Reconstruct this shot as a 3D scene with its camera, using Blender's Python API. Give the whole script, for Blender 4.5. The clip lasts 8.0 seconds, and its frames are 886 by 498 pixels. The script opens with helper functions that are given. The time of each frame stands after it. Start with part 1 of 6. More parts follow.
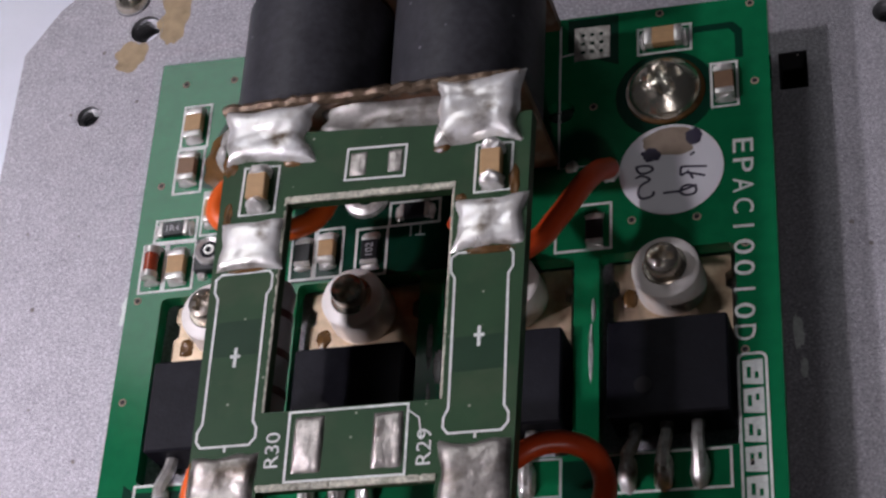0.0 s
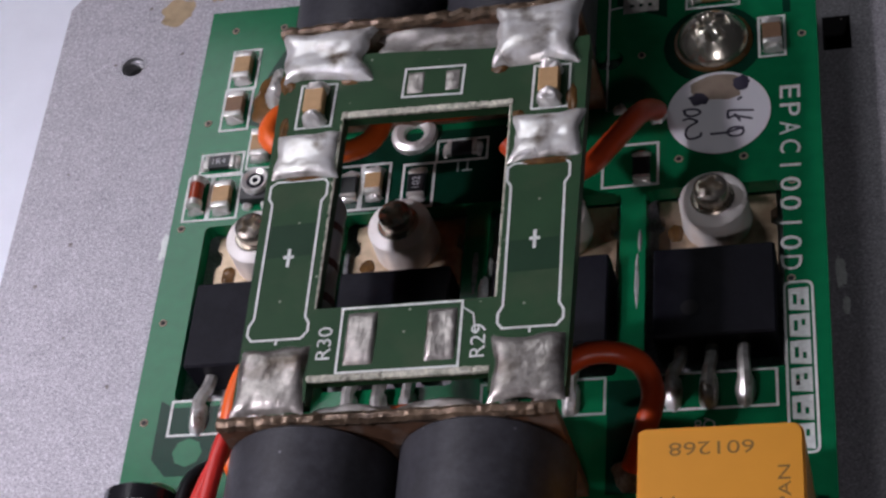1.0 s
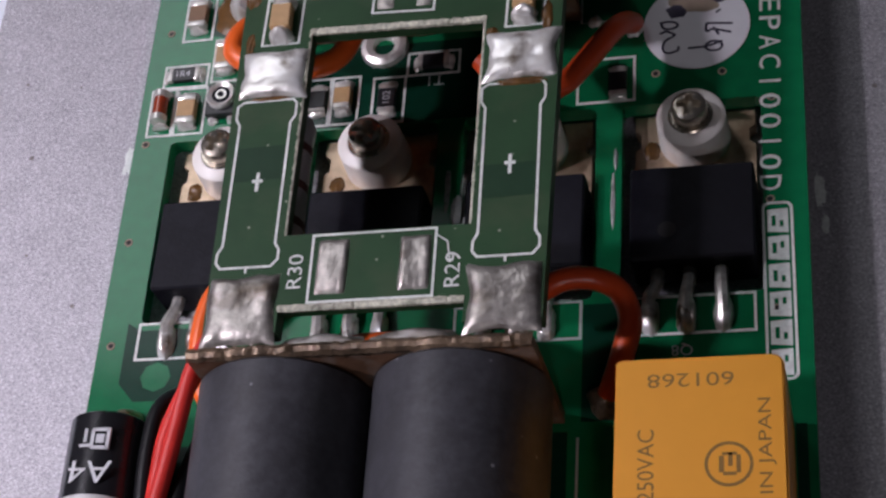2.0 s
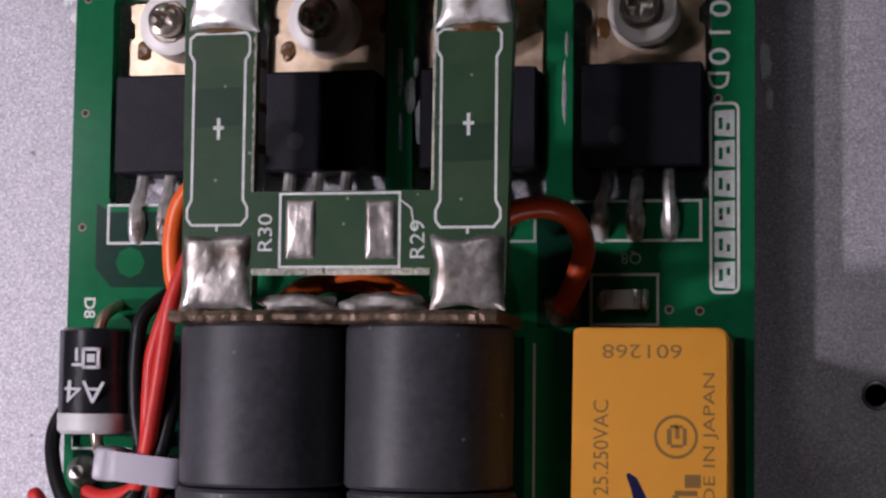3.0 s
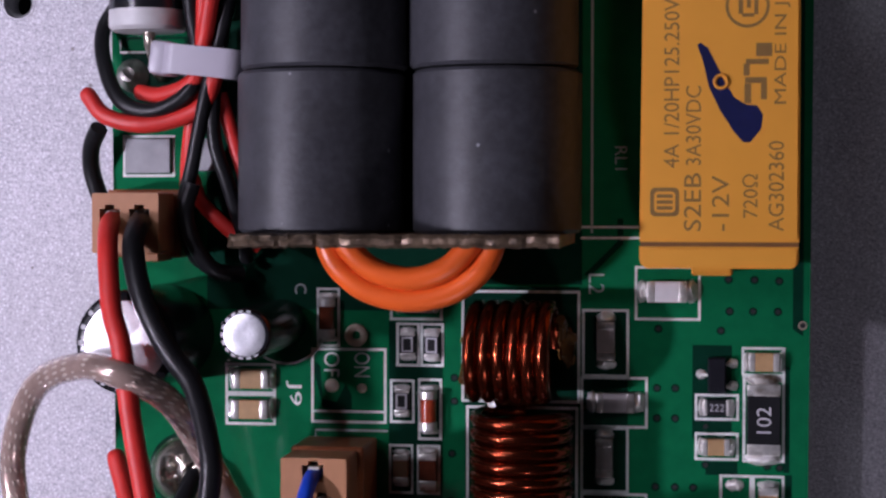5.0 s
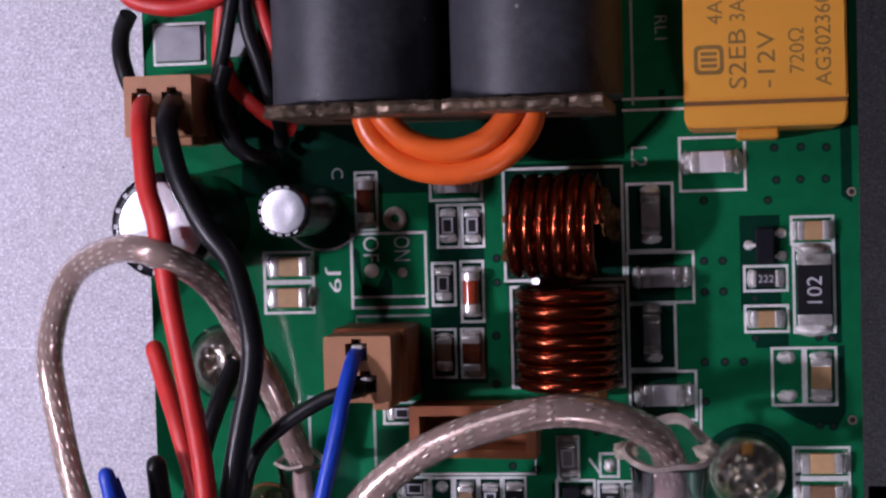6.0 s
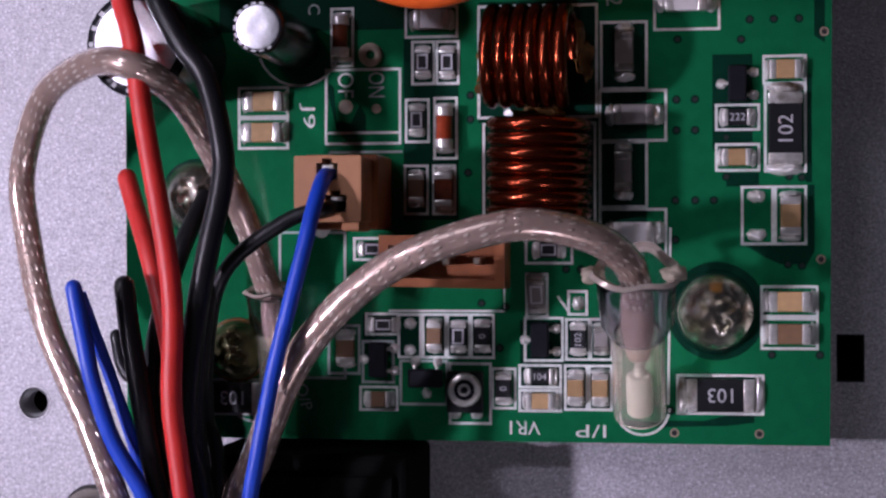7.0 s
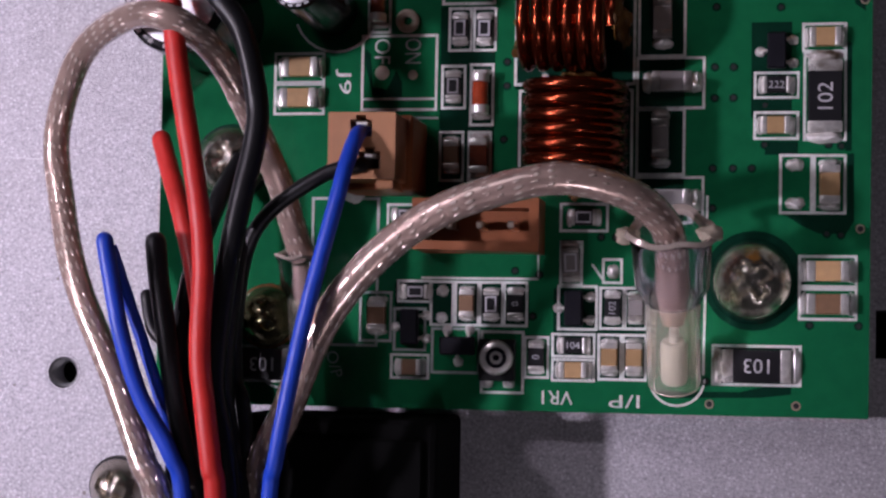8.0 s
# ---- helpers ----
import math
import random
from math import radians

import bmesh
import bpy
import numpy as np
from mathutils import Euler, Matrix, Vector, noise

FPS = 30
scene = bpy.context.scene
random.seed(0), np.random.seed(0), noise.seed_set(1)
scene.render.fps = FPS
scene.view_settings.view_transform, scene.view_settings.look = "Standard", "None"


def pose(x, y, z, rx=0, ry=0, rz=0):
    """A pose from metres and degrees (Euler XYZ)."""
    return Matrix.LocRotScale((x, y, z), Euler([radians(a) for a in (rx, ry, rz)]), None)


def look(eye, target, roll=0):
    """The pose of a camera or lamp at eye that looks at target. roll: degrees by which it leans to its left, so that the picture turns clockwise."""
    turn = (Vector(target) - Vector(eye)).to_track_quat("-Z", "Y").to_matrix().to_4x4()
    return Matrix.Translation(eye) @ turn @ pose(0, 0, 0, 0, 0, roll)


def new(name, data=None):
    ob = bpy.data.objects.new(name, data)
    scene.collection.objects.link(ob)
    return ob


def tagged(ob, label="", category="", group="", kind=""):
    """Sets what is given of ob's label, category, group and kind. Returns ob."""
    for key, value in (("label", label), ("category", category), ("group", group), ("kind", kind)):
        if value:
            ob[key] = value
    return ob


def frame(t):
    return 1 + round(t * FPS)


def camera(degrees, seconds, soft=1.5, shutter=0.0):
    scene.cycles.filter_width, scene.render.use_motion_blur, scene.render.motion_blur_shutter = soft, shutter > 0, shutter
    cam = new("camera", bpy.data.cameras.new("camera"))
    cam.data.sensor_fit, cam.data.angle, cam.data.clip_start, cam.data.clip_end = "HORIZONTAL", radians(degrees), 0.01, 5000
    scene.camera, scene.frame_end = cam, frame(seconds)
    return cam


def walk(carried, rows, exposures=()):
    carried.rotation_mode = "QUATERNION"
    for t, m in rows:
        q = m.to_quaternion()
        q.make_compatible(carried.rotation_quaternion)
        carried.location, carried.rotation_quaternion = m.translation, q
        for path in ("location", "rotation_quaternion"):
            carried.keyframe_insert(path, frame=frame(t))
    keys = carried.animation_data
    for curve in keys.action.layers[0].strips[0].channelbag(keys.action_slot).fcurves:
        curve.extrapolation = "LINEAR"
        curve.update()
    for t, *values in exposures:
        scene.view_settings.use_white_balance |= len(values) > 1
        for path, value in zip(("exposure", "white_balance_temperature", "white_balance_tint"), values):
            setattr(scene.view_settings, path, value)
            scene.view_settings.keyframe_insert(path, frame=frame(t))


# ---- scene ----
cam = camera(28.2, 8.0, soft=2.5)
walk(cam, [
    (0.0, pose(0.01308, 0.02160, 0.12863, 30.300, 16.385, 2.812)),
    (0.3, pose(0.01456, 0.01556, 0.12377, 31.709, 15.772, 3.733)),
    (0.5, pose(0.01076, 0.01257, 0.12275, 31.956, 15.183, 3.787)),
    (0.7, pose(0.00801, 0.01103, 0.12340, 33.089, 15.175, 3.734)),
    (1.0, pose(0.00538, 0.00534, 0.12248, 35.066, 14.127, 4.514)),
    (1.2, pose(0.00539, 0.00331, 0.12061, 35.515, 13.526, 4.632)),
    (2.3, pose(0.00388, 0.02241, 0.12541, 23.610, 12.889, 2.659)),
    (2.5, pose(0.00466, 0.03433, 0.13449, 17.136, 11.641, 1.970)),
    (3.0, pose(0.00306, 0.06126, 0.14526, 4.803, 11.043, 0.599)),
    (3.5, pose(-0.00812, 0.07142, 0.15028, -2.701, 9.880, -1.089)),
    (4.0, pose(-0.01330, 0.07359, 0.14397, -5.775, 7.610, -0.947)),
    (4.5, pose(-0.01036, 0.05624, 0.14449, -3.201, 7.873, -0.217)),
    (5.0, pose(-0.00868, 0.04366, 0.14647, -1.637, 8.312, 0.016)),
    (5.2, pose(-0.00749, 0.04160, 0.14747, -2.190, 8.925, -0.119)),
    (6.3, pose(-0.01176, 0.02732, 0.14358, -0.995, 8.840, -1.790)),
    (6.5, pose(-0.01113, 0.02218, 0.14382, 0.239, 9.419, -1.458)),
    (7.0, pose(-0.00944, 0.01578, 0.14463, 0.026, 8.639, -0.112)),
    (7.5, pose(-0.00847, 0.01105, 0.14505, 0.091, 9.373, -0.279)),
    (8.0, pose(-0.00886, 0.00605, 0.14296, 2.967, 10.011, 0.972)),
], [(0.0, 0.11, 6500, 4), (1.0, 0.04, 6350, 4), (2.5, 0.08, 6450, 7), (3.5, -0.18, 6600, 10), (5.0, -0.08, 6000, 13), (6.5, -0.13, 6000, 16), (7.5, -0.13, 6150, 16), (8.0, -0.22, 6350, 16)])

# ---- light: two lamps close on the left, added fills in front and, weak and broad, behind the board, a dim room ----
MM = 0.001
world = bpy.data.worlds.new("room_light")
scene.world = world
world.use_nodes = True
world.node_tree.nodes["Background"].inputs["Color"].default_value = (0.80, 0.84, 1.0, 1)
world.node_tree.nodes["Background"].inputs["Strength"].default_value = 0.010


def disc_light(x, y, z, watts, size, colour, aim=(-30, 60, 0), spread=180):
    """A round area light; spread narrows its pool of light to the given angle."""
    data = bpy.data.lights.new("board_light", "AREA")
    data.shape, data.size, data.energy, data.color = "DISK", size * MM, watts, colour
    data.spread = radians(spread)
    ob = new("board_light", data)
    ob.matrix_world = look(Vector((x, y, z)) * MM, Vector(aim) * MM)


disc_light(-232, 4, 192, 0.112, 14, (1.0, 0.90, 1.05), (-50, 5, 0), 75)
disc_light(-205, 116, 250, 0.068, 24, (1.0, 0.90, 1.05), (-115, 110, 0), 65)
# Added fill in front, then a broad soft fill standing in for room light.
disc_light(60, -260, 240, 0.15, 40, (1.0, 0.90, 1.0))
disc_light(-420, 620, 760, 0.75, 300, (0.95, 0.92, 1.0))


# ---- materials ----
def mat(name, colour, rough=0.5, metal=0.0, vary=0.12, scale=900.0, bump=0.0, bump_scale=2500.0, coat=0.0,
        dirt=None, dirt_amount=0.4, dirt_scale=250.0, trans=0.0, ior=1.45, spec=0.5, rough_vary=0.1, random_tint=0.0, broad_share=0.45, specks=None):
    m = bpy.data.materials.new(name)
    m.use_nodes = True
    nt = m.node_tree
    b = nt.nodes["Principled BSDF"]
    b.inputs["Metallic"].default_value = metal
    b.inputs["Coat Weight"].default_value = coat
    b.inputs["Coat Roughness"].default_value = 0.08
    b.inputs["Transmission Weight"].default_value = trans
    b.inputs["IOR"].default_value = ior
    b.inputs["Specular IOR Level"].default_value = spec
    tc = nt.nodes.new("ShaderNodeTexCoord")

    def noise_tex(s, detail=4.0):
        n = nt.nodes.new("ShaderNodeTexNoise")
        n.inputs["Scale"].default_value, n.inputs["Detail"].default_value = s, detail
        nt.links.new(tc.outputs["Object"], n.inputs["Vector"])
        return n

    fine = noise_tex(scale)
    broad = noise_tex(scale / 9.0)
    mix = nt.nodes.new("ShaderNodeMix")
    mix.data_type = "RGBA"
    lo, hi = [c * (1 - vary) for c in colour], [min(1, c * (1 + vary)) for c in colour]
    mix.inputs["A"].default_value, mix.inputs["B"].default_value = (*lo, 1), (*hi, 1)
    add = nt.nodes.new("ShaderNodeMath")
    add.operation = "MULTIPLY_ADD"
    add.inputs[1].default_value = 1 - broad_share
    nt.links.new(fine.outputs["Fac"], add.inputs[0])
    half = nt.nodes.new("ShaderNodeMath")
    half.operation = "MULTIPLY"
    half.inputs[1].default_value = broad_share
    nt.links.new(broad.outputs["Fac"], half.inputs[0])
    nt.links.new(half.outputs[0], add.inputs[2])
    stretch = nt.nodes.new("ShaderNodeMapRange")
    stretch.inputs["From Min"].default_value, stretch.inputs["From Max"].default_value = 0.32, 0.68
    nt.links.new(add.outputs[0], stretch.inputs["Value"])
    nt.links.new(stretch.outputs["Result"], mix.inputs["Factor"])
    out = mix.outputs["Result"]
    if dirt:
        d = noise_tex(dirt_scale, 6.0)
        ramp = nt.nodes.new("ShaderNodeMapRange")
        ramp.inputs["From Min"].default_value, ramp.inputs["From Max"].default_value = 0.52, 0.72
        ramp.inputs["To Max"].default_value = dirt_amount
        nt.links.new(d.outputs["Fac"], ramp.inputs["Value"])
        m2 = nt.nodes.new("ShaderNodeMix")
        m2.data_type = "RGBA"
        m2.inputs["B"].default_value = (*dirt, 1)
        nt.links.new(ramp.outputs["Result"], m2.inputs["Factor"])
        nt.links.new(out, m2.inputs["A"])
        out = m2.outputs["Result"]
    if specks:
        tone, grains, reach = specks
        cells = nt.nodes.new("ShaderNodeTexVoronoi")
        cells.inputs["Scale"].default_value = grains
        nt.links.new(tc.outputs["Object"], cells.inputs["Vector"])
        near = nt.nodes.new("ShaderNodeMapRange")
        near.inputs["From Min"].default_value, near.inputs["From Max"].default_value = reach * 0.5, reach
        near.inputs["To Min"].default_value, near.inputs["To Max"].default_value = 1.0, 0.0
        nt.links.new(cells.outputs["Distance"], near.inputs["Value"])
        m3 = nt.nodes.new("ShaderNodeMix")
        m3.data_type = "RGBA"
        m3.inputs["B"].default_value = (*tone, 1)
        nt.links.new(near.outputs["Result"], m3.inputs["Factor"])
        nt.links.new(out, m3.inputs["A"])
        out = m3.outputs["Result"]
    if random_tint:
        info = nt.nodes.new("ShaderNodeObjectInfo")
        hsv = nt.nodes.new("ShaderNodeHueSaturation")
        rng = nt.nodes.new("ShaderNodeMapRange")
        rng.inputs["To Min"].default_value, rng.inputs["To Max"].default_value = 1 - random_tint, 1 + random_tint
        nt.links.new(info.outputs["Random"], rng.inputs["Value"])
        nt.links.new(rng.outputs["Result"], hsv.inputs["Value"])
        nt.links.new(out, hsv.inputs["Color"])
        out = hsv.outputs["Color"]
    nt.links.new(out, b.inputs["Base Color"])
    r = nt.nodes.new("ShaderNodeMapRange")
    r.inputs["To Min"].default_value, r.inputs["To Max"].default_value = max(0.02, rough - rough_vary), min(1, rough + rough_vary)
    nt.links.new(broad.outputs["Fac"], r.inputs["Value"])
    nt.links.new(r.outputs["Result"], b.inputs["Roughness"])
    if bump:
        h = noise_tex(bump_scale, 3.0)
        bn = nt.nodes.new("ShaderNodeBump")
        bn.inputs["Strength"].default_value = bump
        bn.inputs["Distance"].default_value = 0.0001
        nt.links.new(h.outputs["Fac"], bn.inputs["Height"])
        nt.links.new(bn.outputs["Normal"], b.inputs["Normal"])
    return m


# ALU's pale specks paint the metal grain's glints into its colour.
ALU = mat("cast_aluminium", (0.41, 0.396, 0.422), 0.52, 0.38, 0.34, 3800, 0.9, 5000, dirt=(0.34, 0.32, 0.32), dirt_amount=0.3, dirt_scale=45, broad_share=0.2, specks=((0.58, 0.57, 0.60), 2100, 0.30))
ALU_HOLE = mat("threaded_steel", (0.30, 0.30, 0.31), 0.45, 0.7, 0.2, 3000)
SCRATCH = mat("bright_scratch", (0.56, 0.55, 0.575), 0.45, 0.4, 0.3, 3000)
ALU_PIT = mat("dark_speck", (0.20, 0.18, 0.17), 0.6, 0.2, 0.4, 3000)
# Flat black that puts the shade of holes and recesses into the colour.
BLACK_GAP = mat("cavity_shade", (0.012, 0.012, 0.013), 0.8)
PAPER = mat("white_tabletop", (0.78, 0.80, 0.86), 0.7, 0, 0.04, 200)
PCB = mat("green_solder_mask", (0.007, 0.125, 0.047), 0.12, 0, 0.14, 700, 0.05, 1500, spec=0.4, rough_vary=0.03)
PCB_DARK = mat("dark_green_laminate", (0.004, 0.030, 0.017), 0.16, 0, 0.15, 900, 0.05, 1500, spec=0.25, rough_vary=0.03)
PCB_OLD = mat("aged_green_mask", (0.018, 0.052, 0.020), 0.46, 0, 0.18, 350, 0.10, 1800, spec=0.3, dirt=(0.085, 0.095, 0.055), dirt_amount=0.3, dirt_scale=180, specks=((0.26, 0.28, 0.22), 480, 0.07))
PCB_OLD_DARK = mat("aged_green_mask_dark", (0.010, 0.035, 0.015), 0.46, 0, 0.16, 350, 0.10, 1800, spec=0.3)
FIBRE = mat("cut_fibreglass_edge", (0.50, 0.49, 0.40), 0.8, 0, 0.6, 3000, 0.7, 3500, dirt=(0.10, 0.12, 0.07), dirt_amount=0.6, dirt_scale=900)
SILK = mat("white_silkscreen", (0.62, 0.65, 0.62), 0.6, 0, 0.22, 2500)
# Dimmer copy of SILK: faint print, and print with shade in its colour.
SILK_DIM = mat("dim_silkscreen", (0.33, 0.38, 0.36), 0.6, 0, 0.12, 2500)
SOLDER = mat("bright_solder", (0.93, 0.88, 0.81), 0.31, 0.54, 0.25, 900, 0.35, 1300, dirt=(0.10, 0.06, 0.025), dirt_amount=0.95, dirt_scale=420, rough_vary=0.16)
SOLDER_DULL = mat("dull_solder", (0.44, 0.41, 0.38), 0.34, 0.75, 0.5, 1300, 0.6, 1700, dirt=(0.09, 0.065, 0.045), dirt_amount=0.9, dirt_scale=300, rough_vary=0.15)
TIN = mat("tinned_terminal", (0.76, 0.74, 0.70), 0.30, 0.62, 0.28, 1500, 0.5, 1500, dirt=(0.16, 0.12, 0.08), dirt_amount=0.7, dirt_scale=700)
STEEL = mat("nickel_steel", (0.50, 0.45, 0.38), 0.26, 0.90, 0.15, 900, 0.12, 1200, dirt=(0.30, 0.20, 0.10), dirt_amount=0.45, dirt_scale=350)
GOLD_TAB = mat("tarnished_copper_tab", (0.62, 0.48, 0.34), 0.40, 0.8, 0.25, 700, 0.2, 900, dirt=(0.20, 0.10, 0.05), dirt_amount=0.6, dirt_scale=300)
CERAMIC = mat("white_ceramic", (0.80, 0.76, 0.72), 0.35, 0, 0.05, 500, dirt=(0.45, 0.25, 0.10), dirt_amount=0.55, dirt_scale=170)
EPOXY = mat("black_epoxy", (0.008, 0.008, 0.012), 0.50, 0, 0.25, 1500, 0.25, 4000, spec=0.18, dirt=(0.016, 0.016, 0.022), dirt_amount=0.6, dirt_scale=330)
FERRITE = mat("grey_ferrite", (0.040, 0.040, 0.046), 0.46, 0, 0.35, 1300, 0.25, 2600, spec=0.36, dirt=(0.028, 0.027, 0.028), dirt_amount=0.5, dirt_scale=240, specks=((0.22, 0.22, 0.24), 420, 0.075))
COPPER_PLATE = mat("fluxed_copper_plate", (0.16, 0.085, 0.05), 0.5, 0.25, 0.4, 700, 0.5, 1200, dirt=(0.30, 0.27, 0.24), dirt_amount=0.6, dirt_scale=500)
PLATE_EDGE = mat("tinned_plate_edge", (0.15, 0.105, 0.07), 0.34, 0.5, 0.7, 1700, 1.0, 2600, dirt=(0.04, 0.027, 0.018), dirt_amount=0.9, dirt_scale=700)
RELAY = mat("amber_relay_plastic", (0.70, 0.31, 0.035), 0.40, 0, 0.05, 300, 0.06, 3000)
RELAY_INK = mat("brown_relay_print", (0.22, 0.12, 0.03), 0.6)
# Darker copy of the amber plastic; paints the shade inside the relay's slot.
RELAY_SLOT_SHADE = mat("amber_relay_slot_shade", (0.16, 0.07, 0.02), 0.6)
MARKER = mat("blue_marker_ink", (0.010, 0.012, 0.060), 0.35, 0, 0.2, 900)
TAN_PLASTIC = mat("brown_connector_plastic", (0.36, 0.165, 0.075), 0.5, 0, 0.1, 800, 0.1, 2000)
TAN_DARK = mat("rust_connector_plastic", (0.24, 0.075, 0.025), 0.45, 0, 0.15, 800, 0.1, 2000)
RED_WIRE = mat("red_wire_insulation", (0.52, 0.024, 0.018), 0.46, 0, 0.16, 500, 0.35, 1300)
ORANGE_WIRE = mat("orange_wire_insulation", (0.78, 0.125, 0.018), 0.33, 0, 0.06, 500)
RUST_WIRE = mat("red_orange_insulation", (0.60, 0.068, 0.015), 0.36, 0, 0.1, 500)
BLUE_WIRE = mat("blue_wire_insulation", (0.011, 0.055, 0.46), 0.44, 0, 0.16, 500, 0.3, 1300)
BLACK_WIRE = mat("black_wire_insulation", (0.008, 0.008, 0.009), 0.36, 0, 0.2, 700, 0.35, 1500, spec=0.28)
BLACK_SLEEVE = mat("black_plastic_sleeve", (0.012, 0.012, 0.014), 0.22, 0, 0.1, 700)
CAN_TOP = mat("brushed_can_top", (0.80, 0.80, 0.83), 0.35, 0.9, 0.12, 4000, 0.3, 4500)
PRINT_GREY = mat("pale_grey_print", (0.50, 0.50, 0.52), 0.5)
BAND = mat("silver_band", (0.50, 0.49, 0.49), 0.5, 0.1)
NYLON = mat("milky_nylon", (0.50, 0.47, 0.53), 0.35, 0, 0.05, 500, trans=0.25)
ENAMEL = mat("enamelled_copper", (0.20, 0.036, 0.015), 0.20, 0.95, 0.15, 600, rough_vary=0.04)
CER_TAN = mat("tan_chip_ceramic", (0.43, 0.27, 0.13), 0.42, 0, 0.12, 1500, random_tint=0.22)
CER_BROWN = mat("brown_chip_ceramic", (0.20, 0.115, 0.065), 0.42, 0, 0.1, 1500, random_tint=0.15)
CER_GREY = mat("grey_chip_ceramic", (0.20, 0.185, 0.18), 0.45, 0, 0.1, 1500, random_tint=0.2)
CER_WHITE = mat("white_chip_ceramic", (0.66, 0.64, 0.64), 0.45, 0, 0.06, 1500)
CHIP_BLACK = mat("black_chip_glaze", (0.014, 0.014, 0.016), 0.30, 0, 0.1, 1500)
GLASS_RED = mat("red_glass_diode", (0.27, 0.042, 0.016), 0.12, 0, 0.25, 1500, coat=0.6)
GLASS_DARK = mat("dark_glass_diode", (0.10, 0.025, 0.012), 0.12, 0, 0.3, 1500, coat=0.6)
STICKER = mat("white_paper_label", (0.70, 0.69, 0.72), 0.65, 0, 0.03, 500)
EYELET = mat("pale_tan_ring", (0.42, 0.36, 0.28), 0.5, 0.2, 0.3, 1500)
BLOCK = mat("matt_black_plastic", (0.003, 0.003, 0.003), 0.8, 0, 0.2, 900, 0.2, 2500, spec=0.05)
PEN = mat("black_pen", (0.03, 0.025, 0.05), 0.6)
PASTE = mat("grey_thermal_paste", (0.30, 0.32, 0.31), 0.6, 0, 0.45, 900, 0.4, 900, dirt=(0.02, 0.07, 0.04), dirt_amount=0.9, dirt_scale=700)
PAD_GREY = mat("grey_tinned_pad", (0.26, 0.26, 0.27), 0.6, 0.3, 0.2, 700, 0.3, 900)
STAIN = mat("ochre_stain", (0.36, 0.27, 0.16), 0.6, 0.1, 0.35, 700, 0.2, 2500)
SCREW = mat("plated_screw", (0.78, 0.72, 0.60), 0.22, 0.92, 0.30, 500, 1.0, 520, dirt=(0.24, 0.16, 0.07), dirt_amount=0.45, dirt_scale=330)
SMEAR = mat("grey_solder_smear", (0.30, 0.285, 0.265), 0.44, 0.5, 0.4, 900, 0.6, 1500, dirt=(0.07, 0.05, 0.033), dirt_amount=0.85, dirt_scale=500)
BURN = mat("brown_burn_stain", (0.30, 0.23, 0.17), 0.6, 0, 0.4, 500, dirt=(0.12, 0.08, 0.07), dirt_amount=0.6, dirt_scale=500)
FLUX = mat("amber_flux_residue", (0.11, 0.055, 0.018), 0.25, 0, 0.5, 900, 0.3, 900)
FLUX_METAL = mat("flux_covered_steel", (0.16, 0.15, 0.08), 0.15, 0.8, 0.4, 500, 0.9, 600)
RIM = mat("pale_glossy_rim", (0.52, 0.44, 0.38), 0.18, 0.35, 0.35, 900, 0.4, 1200)
CLEAR = mat("clear_plastic_sleeve", (0.93, 0.89, 0.78), 0.05, 0, 0.03, 400, trans=0.9, ior=1.45, rough_vary=0.03)
# The slight blue tint paints bluish reflections into the smoky plastic.
CUP = mat("smoky_plastic_cup", (0.74, 0.74, 0.80), 0.08, 0, 0.1, 400, trans=1.0, ior=1.42, rough_vary=0.03)
BAND_GREY = mat("grey_resistor_body", (0.30, 0.29, 0.31), 0.5, 0, 0.1, 700)
BAND_DARK = mat("dark_red_band", (0.05, 0.012, 0.012), 0.5)
DIELECTRIC = mat("white_cable_core", (0.38, 0.365, 0.32), 0.5)


